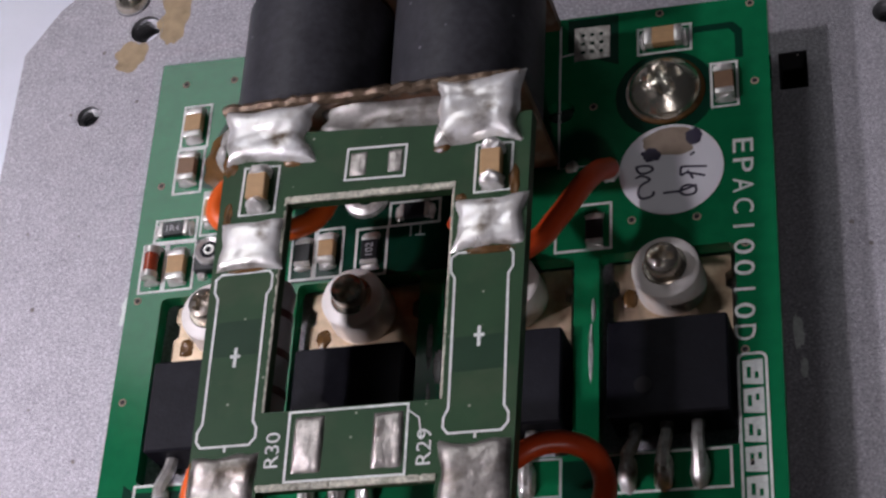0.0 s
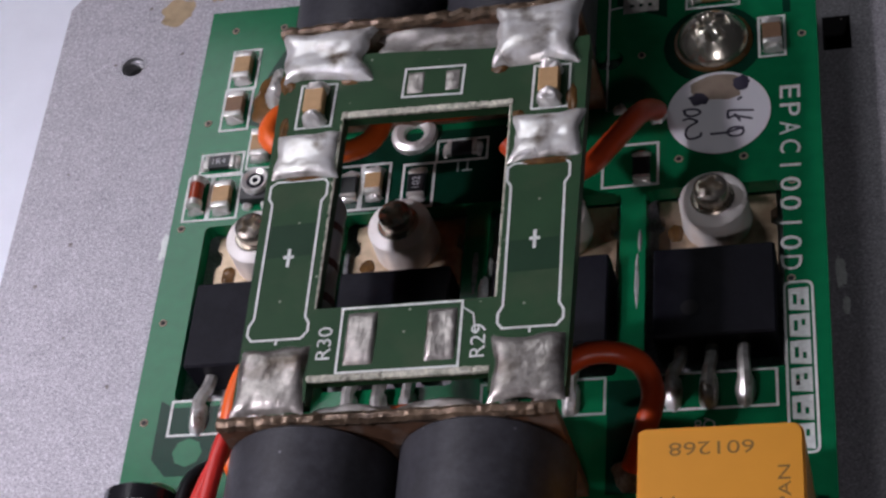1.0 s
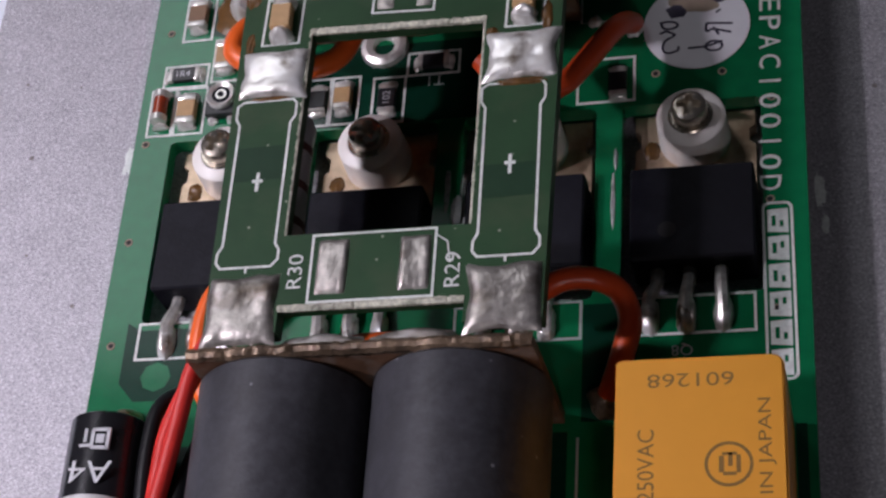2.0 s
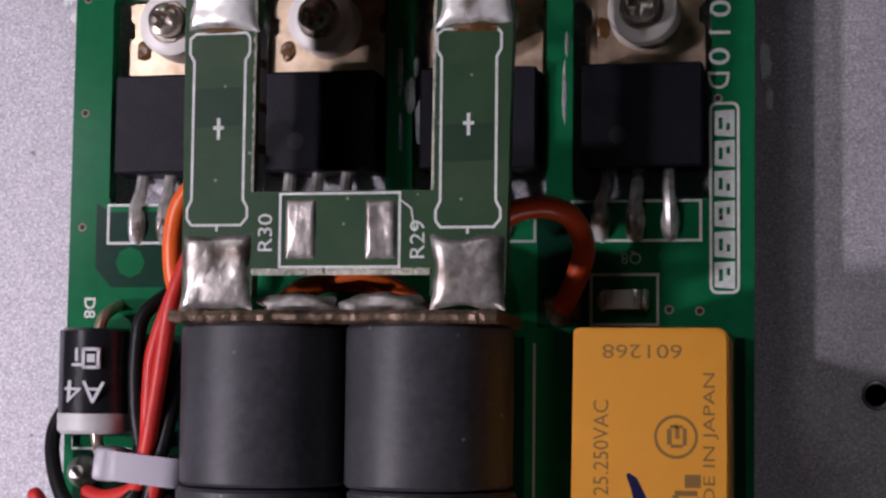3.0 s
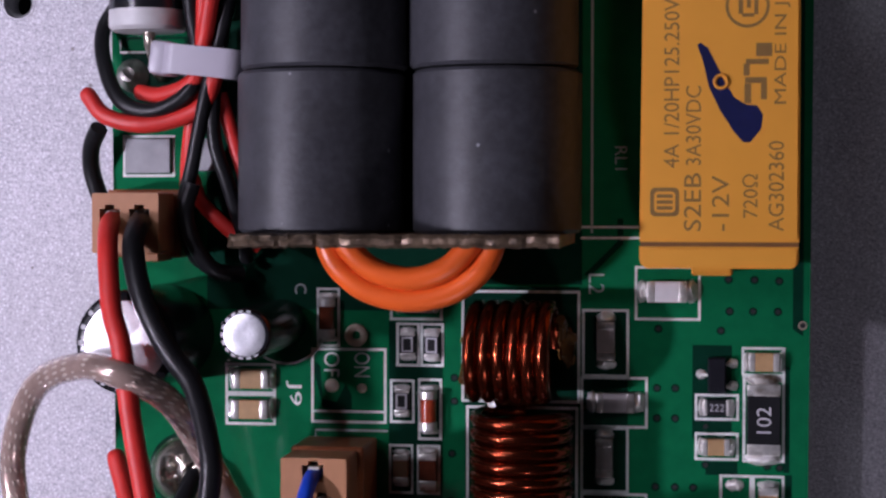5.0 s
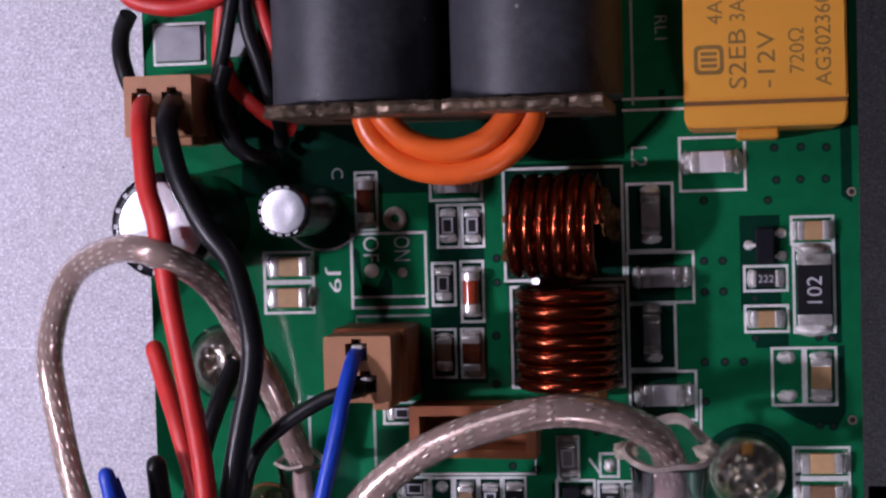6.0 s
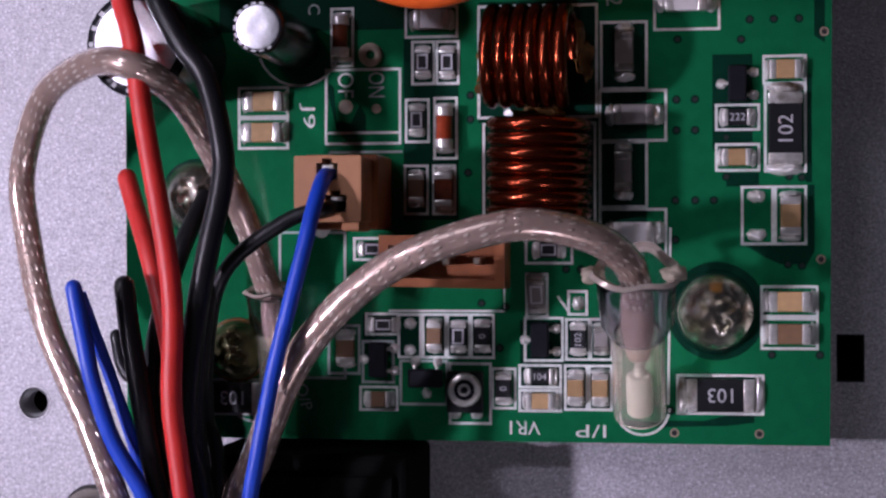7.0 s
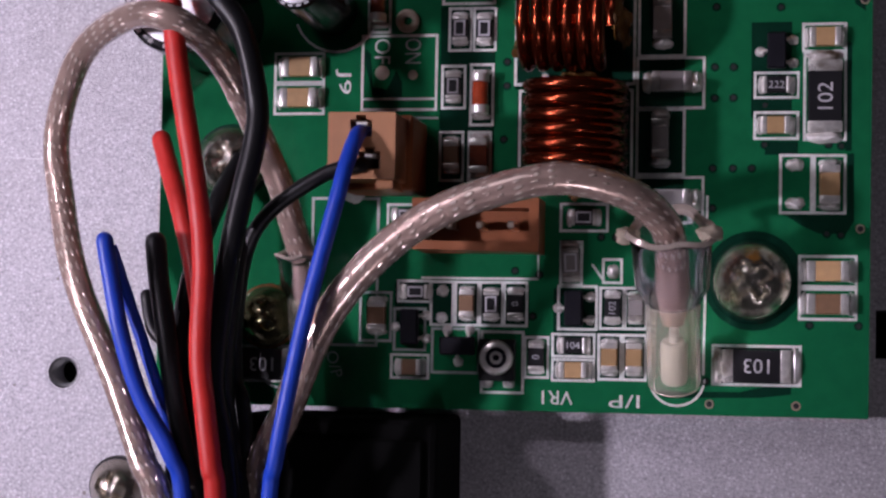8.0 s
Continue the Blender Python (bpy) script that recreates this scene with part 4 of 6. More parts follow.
trimmer(-29.5, 4.3)
trimmer(-50.6, 99.8)
silk_box(-30.95, -27.35, 1.35, 6.5)

bm = fresh()
slab(bm, [(-16.9, 116.3), (-13.6, 116.4), (-13.6, 119.9), (-16.9, 120.0)],
     [circle(-16.1 + 0.85 * i, 117.2 + 0.95 * j, 0.23, 8) for i in range(3) for j in range(3)], 0.02, 0.08)
part("perforated_pad", bm, SOLDER_DULL, board, "tinned pad with nine holes")
bm = fresh()
ring_lathe(bm, [(0.35, 0.0), (1.0, 0.0), (0.95, 0.45), (0.75, 0.55), (0.4, 0.35)], 20)
piece("eyelet", mesh_of("eyelet", bm, EYELET, True), board, -37.5, 32.1)


# ---- ferrite transformers ----
def transformer(y0, rows, plate_a, plate_b, label):
    """Two columns of ferrite tubes between two upright end plates."""
    root = thing("transformer", label, "transformer", 0, 0, 0, 0, "ferrite transformers")
    length = 12.75
    for col, x in enumerate((-38.7, -24.8)):
        for row in range(rows):
            c = y0 + (length + 0.15) * row
            b = fresh()
            ring_lathe(b, [(3.0, 0.0), (6.4, 0.0), (6.68, 0.28), (6.68, length - 0.28), (6.4, length), (3.0, length)], 56,
                       at(x + (0.16 if (row + col) % 2 else -0.1), c + length, 7.6, 90, 0, 0))
            part("ferrite_tube", b, FERRITE, root, "", True)
        b = fresh()
        ring_lathe(b, [(2.7, 0.0), (2.95, 0.0), (2.95, length * rows + 2.0), (2.7, length * rows + 2.0)], 24, at(x, y0 + length * rows + 1.2, 7.6, 90, 0, 0))
        part("copper_tube", b, COPPER_PLATE, root, "", True)
    for y, x0, x1, top in (plate_a, plate_b):
        b = fresh()
        holes = [circle(-38.25, 7.6, 2.7, 20), circle(-24.75, 7.6, 2.7, 20)]
        slab(b, [(x0, 0.2), (x1, 0.2), (x1, top - 0.1), (x0 + 12, top + 0.15), (x0, top)], holes, -0.45, 0.45)
        bmesh.ops.transform(b, matrix=at(0, y, 0, 90, 0, 0), verts=b.verts)
        p = part("end_plate", b, COPPER_PLATE, root, "brown fluxed copper-clad end plate")
        b = fresh()
        rail = [(x0 + (x1 - x0) * k / 70, y + 0.16 * noise.noise((k * 0.8, y, 3)), top + 0.02 + 0.30 * noise.noise((k * 0.55, y, 0))) for k in range(71)]
        tube(b, rail, 0.55, 8, 0)
        part("tinned_edge", b, PLATE_EDGE, p, "", True)
    return root


transformer(40.95, 2, (40.45, -44.4, -19.0, 15.4), (67.1, -44.5, -18.6, 13.6), "grey ferrite tube transformer with brown end plates on the board")
transformer(106.2, 1, (105.6, -44.3, -18.2, 13.9), (120.4, -44.3, -18.2, 14.2), "grey ferrite tube transformer at the board's far end")


# ---- the small bridge board over the transistors ----
def bridge_board():
    zt = 13.9
    root = thing("bridge_board", "aged green bridge board soldered between the transformers", "circuit board")
    outline = [(-43.5, 68.6), (-37.8, 68.6), (-37.8, 70.6), (-23.7, 70.6), (-23.7, 68.6), (-17.9, 68.6), (-17.1, 101.9), (-25.5, 101.6), (-35.5, 102.4), (-43.8, 102.8)]
    hole = [(-38.0, 76.8), (-23.5, 76.8), (-23.3, 95.6), (-37.8, 95.9)]
    part("laminate", slab(fresh(), outline, [hole], zt - 1.5, zt), PCB_OLD, root)
    for k, (xa, ya, xb, yb, n) in enumerate(((-37.8, 95.95, -23.3, 95.65, 60), (-37.8, 70.55, -23.7, 70.55, 60), (-37.95, 76.8, -37.85, 95.8, 60), (-23.55, 76.8, -23.4, 95.6, 60))):
        pts = [(xa + (xb - xa) * i / n, ya + (yb - ya) * i / n, zt - 0.12 + 0.16 * noise.noise((i * 0.7, k * 5.0, 0))) for i in range(n + 1)]
        part("ragged_edge", tube(fresh(), pts, 0.3 if k < 2 else 0.14, 6, 0), FIBRE, root, "pale torn fibreglass edge", True)

    def line(pts, w=0.2):
        """One printed line along the points, mitred at its corners."""
        closed, n = pts[0] == pts[-1], len(pts)
        b = fresh()
        rows = []
        for i, (x, y) in enumerate(pts):
            before = pts[i - 1] if i else (pts[-2] if closed else None)
            after = pts[i + 1] if i < n - 1 else (pts[1] if closed else None)
            d1 = (Vector((x, y)) - Vector(before)).normalized() if before else (Vector(after) - Vector((x, y))).normalized()
            d2 = (Vector(after) - Vector((x, y))).normalized() if after else d1
            m = Vector((-d1.y - d2.y, d1.x + d2.x)).normalized()
            m *= w / 2 / max(0.5, m.dot(Vector((-d1.y, d1.x))))
            rows.append((b.verts.new((x + m.x, y + m.y, zt + 0.04)), b.verts.new((x - m.x, y - m.y, zt + 0.04))))
        for p, q in zip(rows, rows[1:]):
            b.faces.new((p[1], q[1], q[0], p[0]))
        bmesh.ops.recalc_face_normals(b, faces=b.faces)
        part("silkscreen_outline", b, SILK, root)

    for x0, x1, y0, y1 in ((-43.2, -38.3, 74.2, 89.4), (-23.3, -18.3, 73.9, 89.2)):
        line([(x0 + 0.5, y1), (x1 - 0.3, y1), (x1, y1 - 0.4), (x1, y1 - 1.6), (x1 - 0.35, y1 - 2.2), (x1 - 0.35, y0 + 2.0), (x1, y0 + 1.4), (x1, y0 + 0.6), (x1 - 0.5, y0),
              (x0 + 0.4, y0), (x0, y0 + 0.5), (x0, y0 + 1.3), (x0 + 0.35, y0 + 2.0), (x0 + 0.35, y1 - 2.2), (x0, y1 - 1.6), (x0, y1 - 0.4), (x0 + 0.5, y1)])
        line([((x0 + x1) / 2, y0), ((x0 + x1) / 2, y0 - 0.5)])
        b = fresh()
        cx, cy = (x0 + x1) / 2, 81.8
        box(b, cx - 0.13, cx + 0.13, cy - 0.85, cy + 0.85, zt, zt + 0.05)
        box(b, cx - 0.42, cx - 0.13, cy - 0.05, cy + 0.22, zt, zt + 0.05)
        box(b, cx + 0.13, cx + 0.42, cy - 0.05, cy + 0.22, zt, zt + 0.05)
        part("plus_mark", b, SILK, root)
        part("dark_patch", plate_poly(fresh(), [(x0 + 0.45, 81.9 - (3.0 if x0 > -30 else 0)), (x1 - 0.45, 82.0 - (3.0 if x0 > -30 else 0)), (x1 - 0.45, 81.9 + (0 if x0 > -30 else 3.2)), (x0 + 0.45, 81.8 + (0 if x0 > -30 else 3.2))], zt, zt + 0.02), PCB_OLD_DARK, root)
    line([(-35.6, 70.9), (-26.1, 70.9), (-26.1, 76.6), (-35.6, 76.6), (-35.6, 70.9)])
    line([(-32.8, 97.2), (-27.7, 97.0), (-27.6, 100.0), (-32.7, 100.2), (-32.8, 97.2)])
    line([(-41.9, 94.9), (-38.8, 94.9), (-38.7, 99.4), (-41.8, 99.5), (-41.9, 94.9)])
    line([(-21.7, 94.6), (-18.7, 94.6), (-18.6, 99.0), (-21.6, 99.1), (-21.7, 94.6)])
    line([(-26.0, 76.0), (-25.2, 75.4), (-24.9, 73.6)], 0.12)
    letters("designator", "R30", root, SILK, -36.8, 73.6, zt + 0.03, 1.15, 90, 2.9)
    letters("designator", "R29", root, SILK, -24.7, 73.0, zt + 0.03, 1.15, 90, 2.9)
    pads = ((-35.15, -32.75, 71.5, 76.2, SOLDER_DULL, 0.28, 1), (-28.8, -26.4, 71.5, 76.1, SOLDER_DULL, 0.28, 2), (-32.5, -31.0, 97.5, 99.8, SOLDER_DULL, 0.12, 3), (-29.2, -27.9, 97.5, 99.7, SOLDER_DULL, 0.12, 4),
            (-43.4, -37.7, 89.6, 94.3, SOLDER, 0.55, 5), (-23.2, -17.4, 89.4, 94.1, SOLDER, 0.55, 6), (-43.7, -37.8, 67.5, 73.6, SOLDER_DULL, 0.52, 7), (-23.7, -17.9, 67.6, 73.4, SOLDER_DULL, 0.52, 8),
            (-44.3, -35.6, 99.4, 105.4, SOLDER, 0.92, 9), (-25.8, -17.6, 98.9, 106.2, SOLDER, 0.95, 10.6))
    for x0, x1, y0, y1, m, h, s in pads:
        part("solder_pad", blob(fresh(), x0, x1, y0, y1, zt - 0.04, h, s * 2.3, 22, 0.17, 7.0, 0.24 if h > 0.9 else 0.14 if h > 0.5 else 0.03, 0.2 if h > 0.9 else 0.07 if h > 0.5 else 0.0), m, root, "", True)
    part("solder_smear", blob(fresh(), -37.6, -31.0, 66.7, 68.9, zt - 1.5, 0.9, 31.0, 16, 0.4, 2.2, 0.25), SMEAR, root, "grey smeared solder along the plate", True)
    part("solder_smear", blob(fresh(), -31.2, -24.2, 66.7, 69.0, zt - 1.5, 0.9, 35.0, 16, 0.4, 2.2, 0.25), SMEAR, root, "grey smeared solder along the plate", True)
    part("solder_smear", blob(fresh(), -35.8, -24.5, 101.6, 105.6, zt - 1.2, 0.9, 38.0, 16, 0.7, 3.0, 0.2), SMEAR, root, "grey smeared solder along the plate", True)
    for k, (x, y, w, h) in enumerate(((-43.2, 100.0, 1.4, 2.4), (-37.6, 99.6, 1.6, 1.0), (-24.6, 99.4, 1.6, 1.2), (-18.4, 95.4, 0.9, 3.0), (-20.3, 89.3, 4.2, 0.7), (-40.6, 89.6, 3.4, 0.5), (-42.9, 95.0, 0.8, 2.6), (-22.8, 94.3, 1.0, 0.8))):
        part("flux_stain", blob(fresh(), x - w / 2, x + w / 2, y - h / 2, y + h / 2, zt - 0.02, 0.14, 70.0 + k, 10, 0.6, 2.2, 0.3), FLUX, root, "amber flux residue", True)
    return root


bridge = bridge_board()
for k, (x, y, w, l) in enumerate(((-29.3, 88.6, 0.5, 4.2), (-27.6, 84.4, 0.6, 3.6), (-28.4, 86.6, 0.9, 3.4), (-29.2, 83.4, 0.35, 3.0), (-27.9, 89.0, 0.4, 1.8), (-15.2, 86.5, 0.4, 5.4), (-15.0, 90.6, 0.35, 2.2))):
    part("paste_smear", blob(fresh(), x - w / 2, x + w / 2, y - l / 2, y + l / 2, 0.0, 0.1, 51.0 + k, 12, 0.8, 1.8, 0.35), PASTE, board, "grey smear of thermal paste", True)
for k, (x, y, z) in enumerate(((-39.7, 91.0, -1.7), (-12.2, 92.2, -1.7), (-53.0, 91.4, -1.7))):
    part("flux_stain", blob(fresh(), x - 0.7, x + 0.7, y - 0.9, y + 0.9, z, 0.22, 61.0 + k, 10, 0.6, 2.2, 0.2), FLUX, board, "amber flux residue", True)


def bridge_chip(x, y):
    root = thing("chip_capacitor", "tan chip capacitor with big solder fillets on the bridge board", "capacitor", x, y, 13.92, 90, "chip capacitors on the bridge board")
    part("body", box(fresh(), -1.2, 1.2, -0.85, 0.85, 0.05, 1.0, 0.1, 1), CER_TAN, root)
    for s in (-1, 1):
        b = fresh()
        x0, x1 = sorted((s * 0.85, s * 2.35))
        part("solder_fillet", blob(b, x0, x1, -1.05, 1.05, 0, 1.15, s + x, 10, 0.3, 2.6, 0.2), SOLDER, root, "", True)


def banded_resistor():
    root = thing("banded_resistor", "grey barrel resistor with dark bands under the bridge board", "resistor", -40.6, 84.2, 8.6)
    turn = at(0, 0, 0, 90, 0, 0)
    part("body", lathe(fresh(), [(0.6, -7.0), (1.8, -6.7), (2.1, -6.0), (2.0, -4.6), (2.0, 4.6), (2.1, 6.0), (1.8, 6.7), (0.6, 7.0)], 28, turn), BAND_GREY, root, "", True)
    for y in (-3.6, 0.0, 3.4):
        part("band", ring_lathe(fresh(), [(1.9, y - 0.35), (2.05, y - 0.35), (2.05, y + 0.35), (1.9, y + 0.35)], 28, turn), BAND_DARK, root, "", True)
    for s in (-1, 1):
        part("lead", tube(fresh(), [(0, 6.8 * s, 0), (0, 7.9 * s, 0.4), (0, 8.3 * s, 2.5), (0, 8.3 * s, 4.6)], 0.4, 8, 4), TIN, root, "", True)


banded_resistor()
bridge_chip(-40.3, 97.2)
bridge_chip(-20.2, 96.9)


# ---- power transistors on the block, their screws and washers ----
def power_transistor(x):
    root = thing("power_transistor", "black power transistor with a copper tab and three soldered legs", "transistor", x, 0, 0, 0, "power transistors in a row")
    part("body", box(fresh(), -5.0, 4.95, 80.0, 88.6, -2.9, 1.4, 0.18, 1), EPOXY, root)
    b = fresh()
    slab(b, [(-5.0, 88.4), (5.0, 88.4), (5.0, 92.2), (4.5, 92.6), (4.5, 93.8), (5.0, 94.2), (5.0, 95.6), (-5.0, 95.6), (-5.0, 94.2), (-4.5, 93.8), (-4.5, 92.6), (-5.0, 92.2)], [circle(0, 93.1, 1.5)], -3.2, -1.7)
    part("tab", b, GOLD_TAB, root, "tarnished copper tab")
    for k, lx in enumerate((-2.54, 0.0, 2.54)):
        b = fresh()
        splay = (0.35 * (k - 1) if x > -20 else 0.05 * (k - 1)) - 0.1
        top, foot = lx - 0.45, lx - 0.55 + splay
        w = 0.03 * math.sin(k * 2.1 + x)
        tube(b, [(top, 80.2, -0.6), (top, 79.3, -0.45), (top + w, 78.3, 0.1), (foot - w, 77.0, 0.5), (foot, 75.8, 0.5), (foot, 74.9, 0.35)], 0.56, 8, 4)
        part("leg", b, TIN, root, "bent tinned leg", True)
        part("solder", blob(fresh(), foot - 0.8, foot + 0.8, 73.9, 77.2, 0.02, 0.95, lx + x, 10, 0.2, 2.2, 0.15), SOLDER, root, "", True)
    part("mould_dimple", lathe(fresh(), [(0.75, 1.41), (0.7, 1.36), (0.001, 1.34)], 18, at(2.0 if x < -40 else -2.0, 82.6, 0.08)), BLACK_GAP, root, "", True)
    w = thing("ceramic_washer", "white ceramic shoulder washer around a screw on the tab", "washer", x, 93.1, -1.7, 0, "ceramic washers on the tabs")
    b = fresh()
    ring_lathe(b, [(1.6, 0.0), (2.95, 0.0), (3.0, 0.25), (2.85, 3.3), (2.55, 3.6), (1.9, 3.7), (1.6, 3.5)], 36)
    part("body", b, CERAMIC, w, "", True)
    s = thing("screw", "shiny steel pan-head screw through the ceramic washer", "screw", x, 93.1, 1.7, 24 + 40 * math.sin(x), "screws on the transistors")
    b = fresh()
    ring_lathe(b, [(1.0, 0.0), (1.85, 0.05), (1.9, 0.25), (1.75, 0.4), (1.0, 0.4)], 28)
    part("lock_washer", b, STEEL, s, "", True)
    b = screw_head(fresh(), 1.5, 1.6, 0.62, 0.95, 0.22, 40, 16, x)
    bmesh.ops.translate(b, verts=b.verts, vec=(0, 0, 0.38))
    part("head", b, STEEL, s, "", True)


for x in FETS:
    power_transistor(x)


def pan_screw(x, y, z, r, turn, label, stain, metal=SCREW):
    s = thing("pan_head_screw", label, "screw", x, y, z, turn, "large board screws")
    part("head", screw_head(fresh(), r, 2.6, 0.50, 0.75, 0.80, seed=x), metal, s, "", True)
    # In PCB_DARK or BLACK_GAP this ring is no washer but painted shadow.
    b = fresh()
    ring_lathe(b, [(r * 0.9, -0.0), (r * 1.10, -0.0), (r * 1.08, 0.16), (r * 0.9, 0.2)], 40)
    part("washer", b, stain, s, "", True)


pan_screw(-8.6, 111.9, 0.03, 3.25, 20, "shiny pan-head screw stained with brown flux", FLUX)
pan_screw(-9.1, 10.75, 0.03, 3.1, 35, "shiny pan-head screw clamping the board's corner", PCB_DARK)
pan_screw(-52.4, 20.3, 0.03, 3.0, 10, "dull pan-head screw half hidden by the wires", PCB_DARK, STEEL)
pan_screw(-49.0, 7.4, 0.03, 2.5, 50, "flux-stained screw below the cable bundle", FLUX, FLUX_METAL)
pan_screw(-66.9, 136.4, PLATE_Z + 0.02, 1.9, 15, "bright screw beside a threaded hole in the plate", ALU_HOLE)
pan_screw(-64.0, -7.7, PLATE_Z + 0.02, 2.45, 70, "dark chrome screw in the chassis plate", BLACK_GAP, STEEL)


# ---- paper dot with pen marks ----
def paper_dot():
    root = thing("paper_label", "round white paper sticker with pen marks and a burnt edge", "sticker", -8.2, 103.6, 0.06)
    part("disc", lathe(fresh(), [(4.55, 0.0), (4.55, 0.07), (0.001, 0.07)], 48), STICKER, root)
    strokes = (((-0.65, -2.40), (0.75, -2.35), (2.1, -1.95)), ((0.65, -2.4), (1.1, -2.8), (1.85, -2.8), (2.15, -2.4), (1.95, -2.0), (1.4, -1.85), (0.9, -2.05), (0.75, -2.45)),
               ((0.9, -0.8), (1.4, -0.62), (2.4, -0.9), (2.85, -1.05)), ((1.45, -0.45), (1.65, -0.75), (1.85, -1.15)), ((0.8, -0.7), (0.85, -0.1), (1.1, 0.05), (3.0, -0.15)), ((1.75, 1.2), (2.0, 1.4)),
               ((-3.05, 0.5), (-2.8, -0.1), (-2.1, -0.2), (-1.6, 0.1), (-1.85, 0.45), (-2.5, 0.58), (-3.05, 0.5)), ((-3.05, -0.6), (-2.6, -0.45), (-2.05, -0.7), (-1.9, -0.95), (-2.5, -1.3), (-2.8, -1.65), (-2.88, -2.3), (-2.6, -2.7), (-2.1, -2.72), (-1.6, -2.5), (-1.55, -2.2)))
    for row in strokes:
        b = tube(fresh(), [(x, y, 0) for x, y in row], 0.12, 8, 6, round_start=True, round_end=True)
        for v in b.verts:
            v.co.z = 0.075 + v.co.z * 0.15
        part("pen_stroke", b, PEN, root)
    part("burn_mark", blob(fresh(), -2.5, 2.3, 1.3, 4.3, 0.06, 0.05, 3.0, 12, 0.4, 2.6, 0.25), BURN, root, "brown scorched patch", True)
    part("ink_blot", blob(fresh(), 1.2, 2.8, 2.2, 3.9, 0.075, 0.06, 9.0, 12, 0.4, 2.6, 0.3), PEN, root, "", True)
    part("ink_blot", blob(fresh(), -2.6, -0.8, 0.9, 2.3, 0.075, 0.06, 12.0, 12, 0.4, 2.6, 0.3), PEN, root, "", True)


paper_dot()


# ---- relay ----
def relay():
    root = thing("relay", "amber plastic relay with brown print and a blue marker stroke", "relay", 0, 0, 0.3)
    b = fresh()
    front = [(-13.3, 40.35), (-1.3, 40.35)]
    plate_poly(b, front + rounded(-13.3, -1.3, 40.35, 66.4, 0.9, 6)[6:18], 0.0, 10.8)
    bmesh.ops.bevel(b, geom=[e for e in b.edges if all(abs(v.co.z - 10.8) < 1e-4 for v in e.verts)], offset=0.18, segments=2, affect="EDGES")
    part("case", b, RELAY, root, "", True)
    b = fresh()
    box(b, -13.25, -1.35, 39.95, 40.4, 0.1, 10.5)
    part("slot", b, RELAY_SLOT_SHADE, root)
    b = fresh()
    plate_poly(b, rounded(-13.3, -1.35, 38.35, 40.0, 0.7, 4)[:5] + [(-1.35, 40.0), (-13.3, 40.0)] + rounded(-13.3, -1.35, 38.35, 40.0, 0.7, 4)[15:], 0.0, 10.75)
    bmesh.ops.bevel(b, geom=[e for e in b.edges if all(abs(v.co.z - 10.75) < 1e-4 for v in e.verts)], offset=0.15, segments=2, affect="EDGES")
    part("end_lip", b, RELAY, root, "", True)
    part("tab", box(fresh(), -9.4, -6.2, 37.6, 38.4, 0.0, 6.0, 0.15, 1), RELAY, root)
    top = 10.8
    for text, x, y0, y1, h in (("4A 1/20HP125.250VAC", -10.9, 46.0, 60.9, 1.15), ("3A30VDC", -9.25, 46.2, 52.2, 1.15), ("S2EB", -9.3, 41.2, 45.6, 1.3), ("-12V", -7.2, 41.2, 45.4, 1.3),
                               ("720\u03a9", -5.0, 42.2, 45.5, 1.15), ("AG302360", -3.05, 41.2, 48.0, 1.15), ("MADE IN JAPAN", -2.65, 50.8, 63.0, 1.15)):
        letters("print", text, root, RELAY_INK, x, (y0 + y1) / 2, top, h, 90, y1 - y0, thin=0.0)
    letters("print", "601268", root, RELAY_INK, -7.8, 64.6, top, 1.05, 180, 6.0)
    b = fresh()
    slab(b, circle(-5.25, 58.2, 1.65, 28), [circle(-5.25, 58.2, 1.42, 28)], top, top + 0.015)
    part("approval_ring", b, RELAY_INK, root)
    for x, y, w, h in ((-5.75, 58.2, 0.35, 1.2), (-5.15, 58.55, 0.3, 1.0), (-4.6, 58.2, 0.3, 1.3), (-5.2, 57.5, 0.9, 0.25), (-5.2, 58.95, 1.0, 0.22)):
        part("approval_bar", box(fresh(), x - w / 2, x + w / 2, y - h / 2, y + h / 2, top, top + 0.015), RELAY_INK, root)
    for x, y, w, h in ((-5.2, 51.6, 0.5, 1.5), (-4.6, 52.6, 1.6, 0.45), (-4.0, 51.8, 0.45, 1.3), (-5.3, 53.4, 0.45, 0.9), (-4.5, 54.0, 1.7, 0.4), (-4.0, 54.9, 1.2, 1.0)):
        part("approval_bar", box(fresh(), x - w / 2, x + w / 2, y - h / 2, y + h / 2, top, top + 0.015), RELAY_INK, root)
    b = fresh()
    slab(b, rounded(-12.5, -10.3, 42.3, 44.5, 0.4, 3), [rounded(-12.2, -10.6, 42.6, 44.2, 0.3, 3)], top, top + 0.015)
    part("maker_square", b, RELAY_INK, root)
    for y in (42.95, 43.4, 43.85):
        part("maker_bar", box(fresh(), -12.0, -10.8, y - 0.13, y + 0.13, top, top + 0.015), RELAY_INK, root)
    stroke = [(-9.0, 55.3), (-8.75, 55.45), (-8.2, 55.1), (-7.3, 53.3), (-7.0, 52.6), (-6.2, 51.3), (-5.3, 50.75), (-4.5, 50.7), (-4.05, 50.0), (-4.2, 48.9), (-5.0, 47.9), (-5.5, 47.9), (-6.2, 48.7), (-7.3, 50.4), (-8.1, 52.1), (-8.35, 53.2), (-8.6, 54.2)]
    part("marker_stroke", plate_poly(fresh(), stroke, top, top + 0.025), MARKER, root, "dark blue marker stroke")
    b = fresh()
    ring_lathe(b, [(0.35, 0.0), (0.62, 0.0), (0.55, 0.22), (0.42, 0.22)], 20)
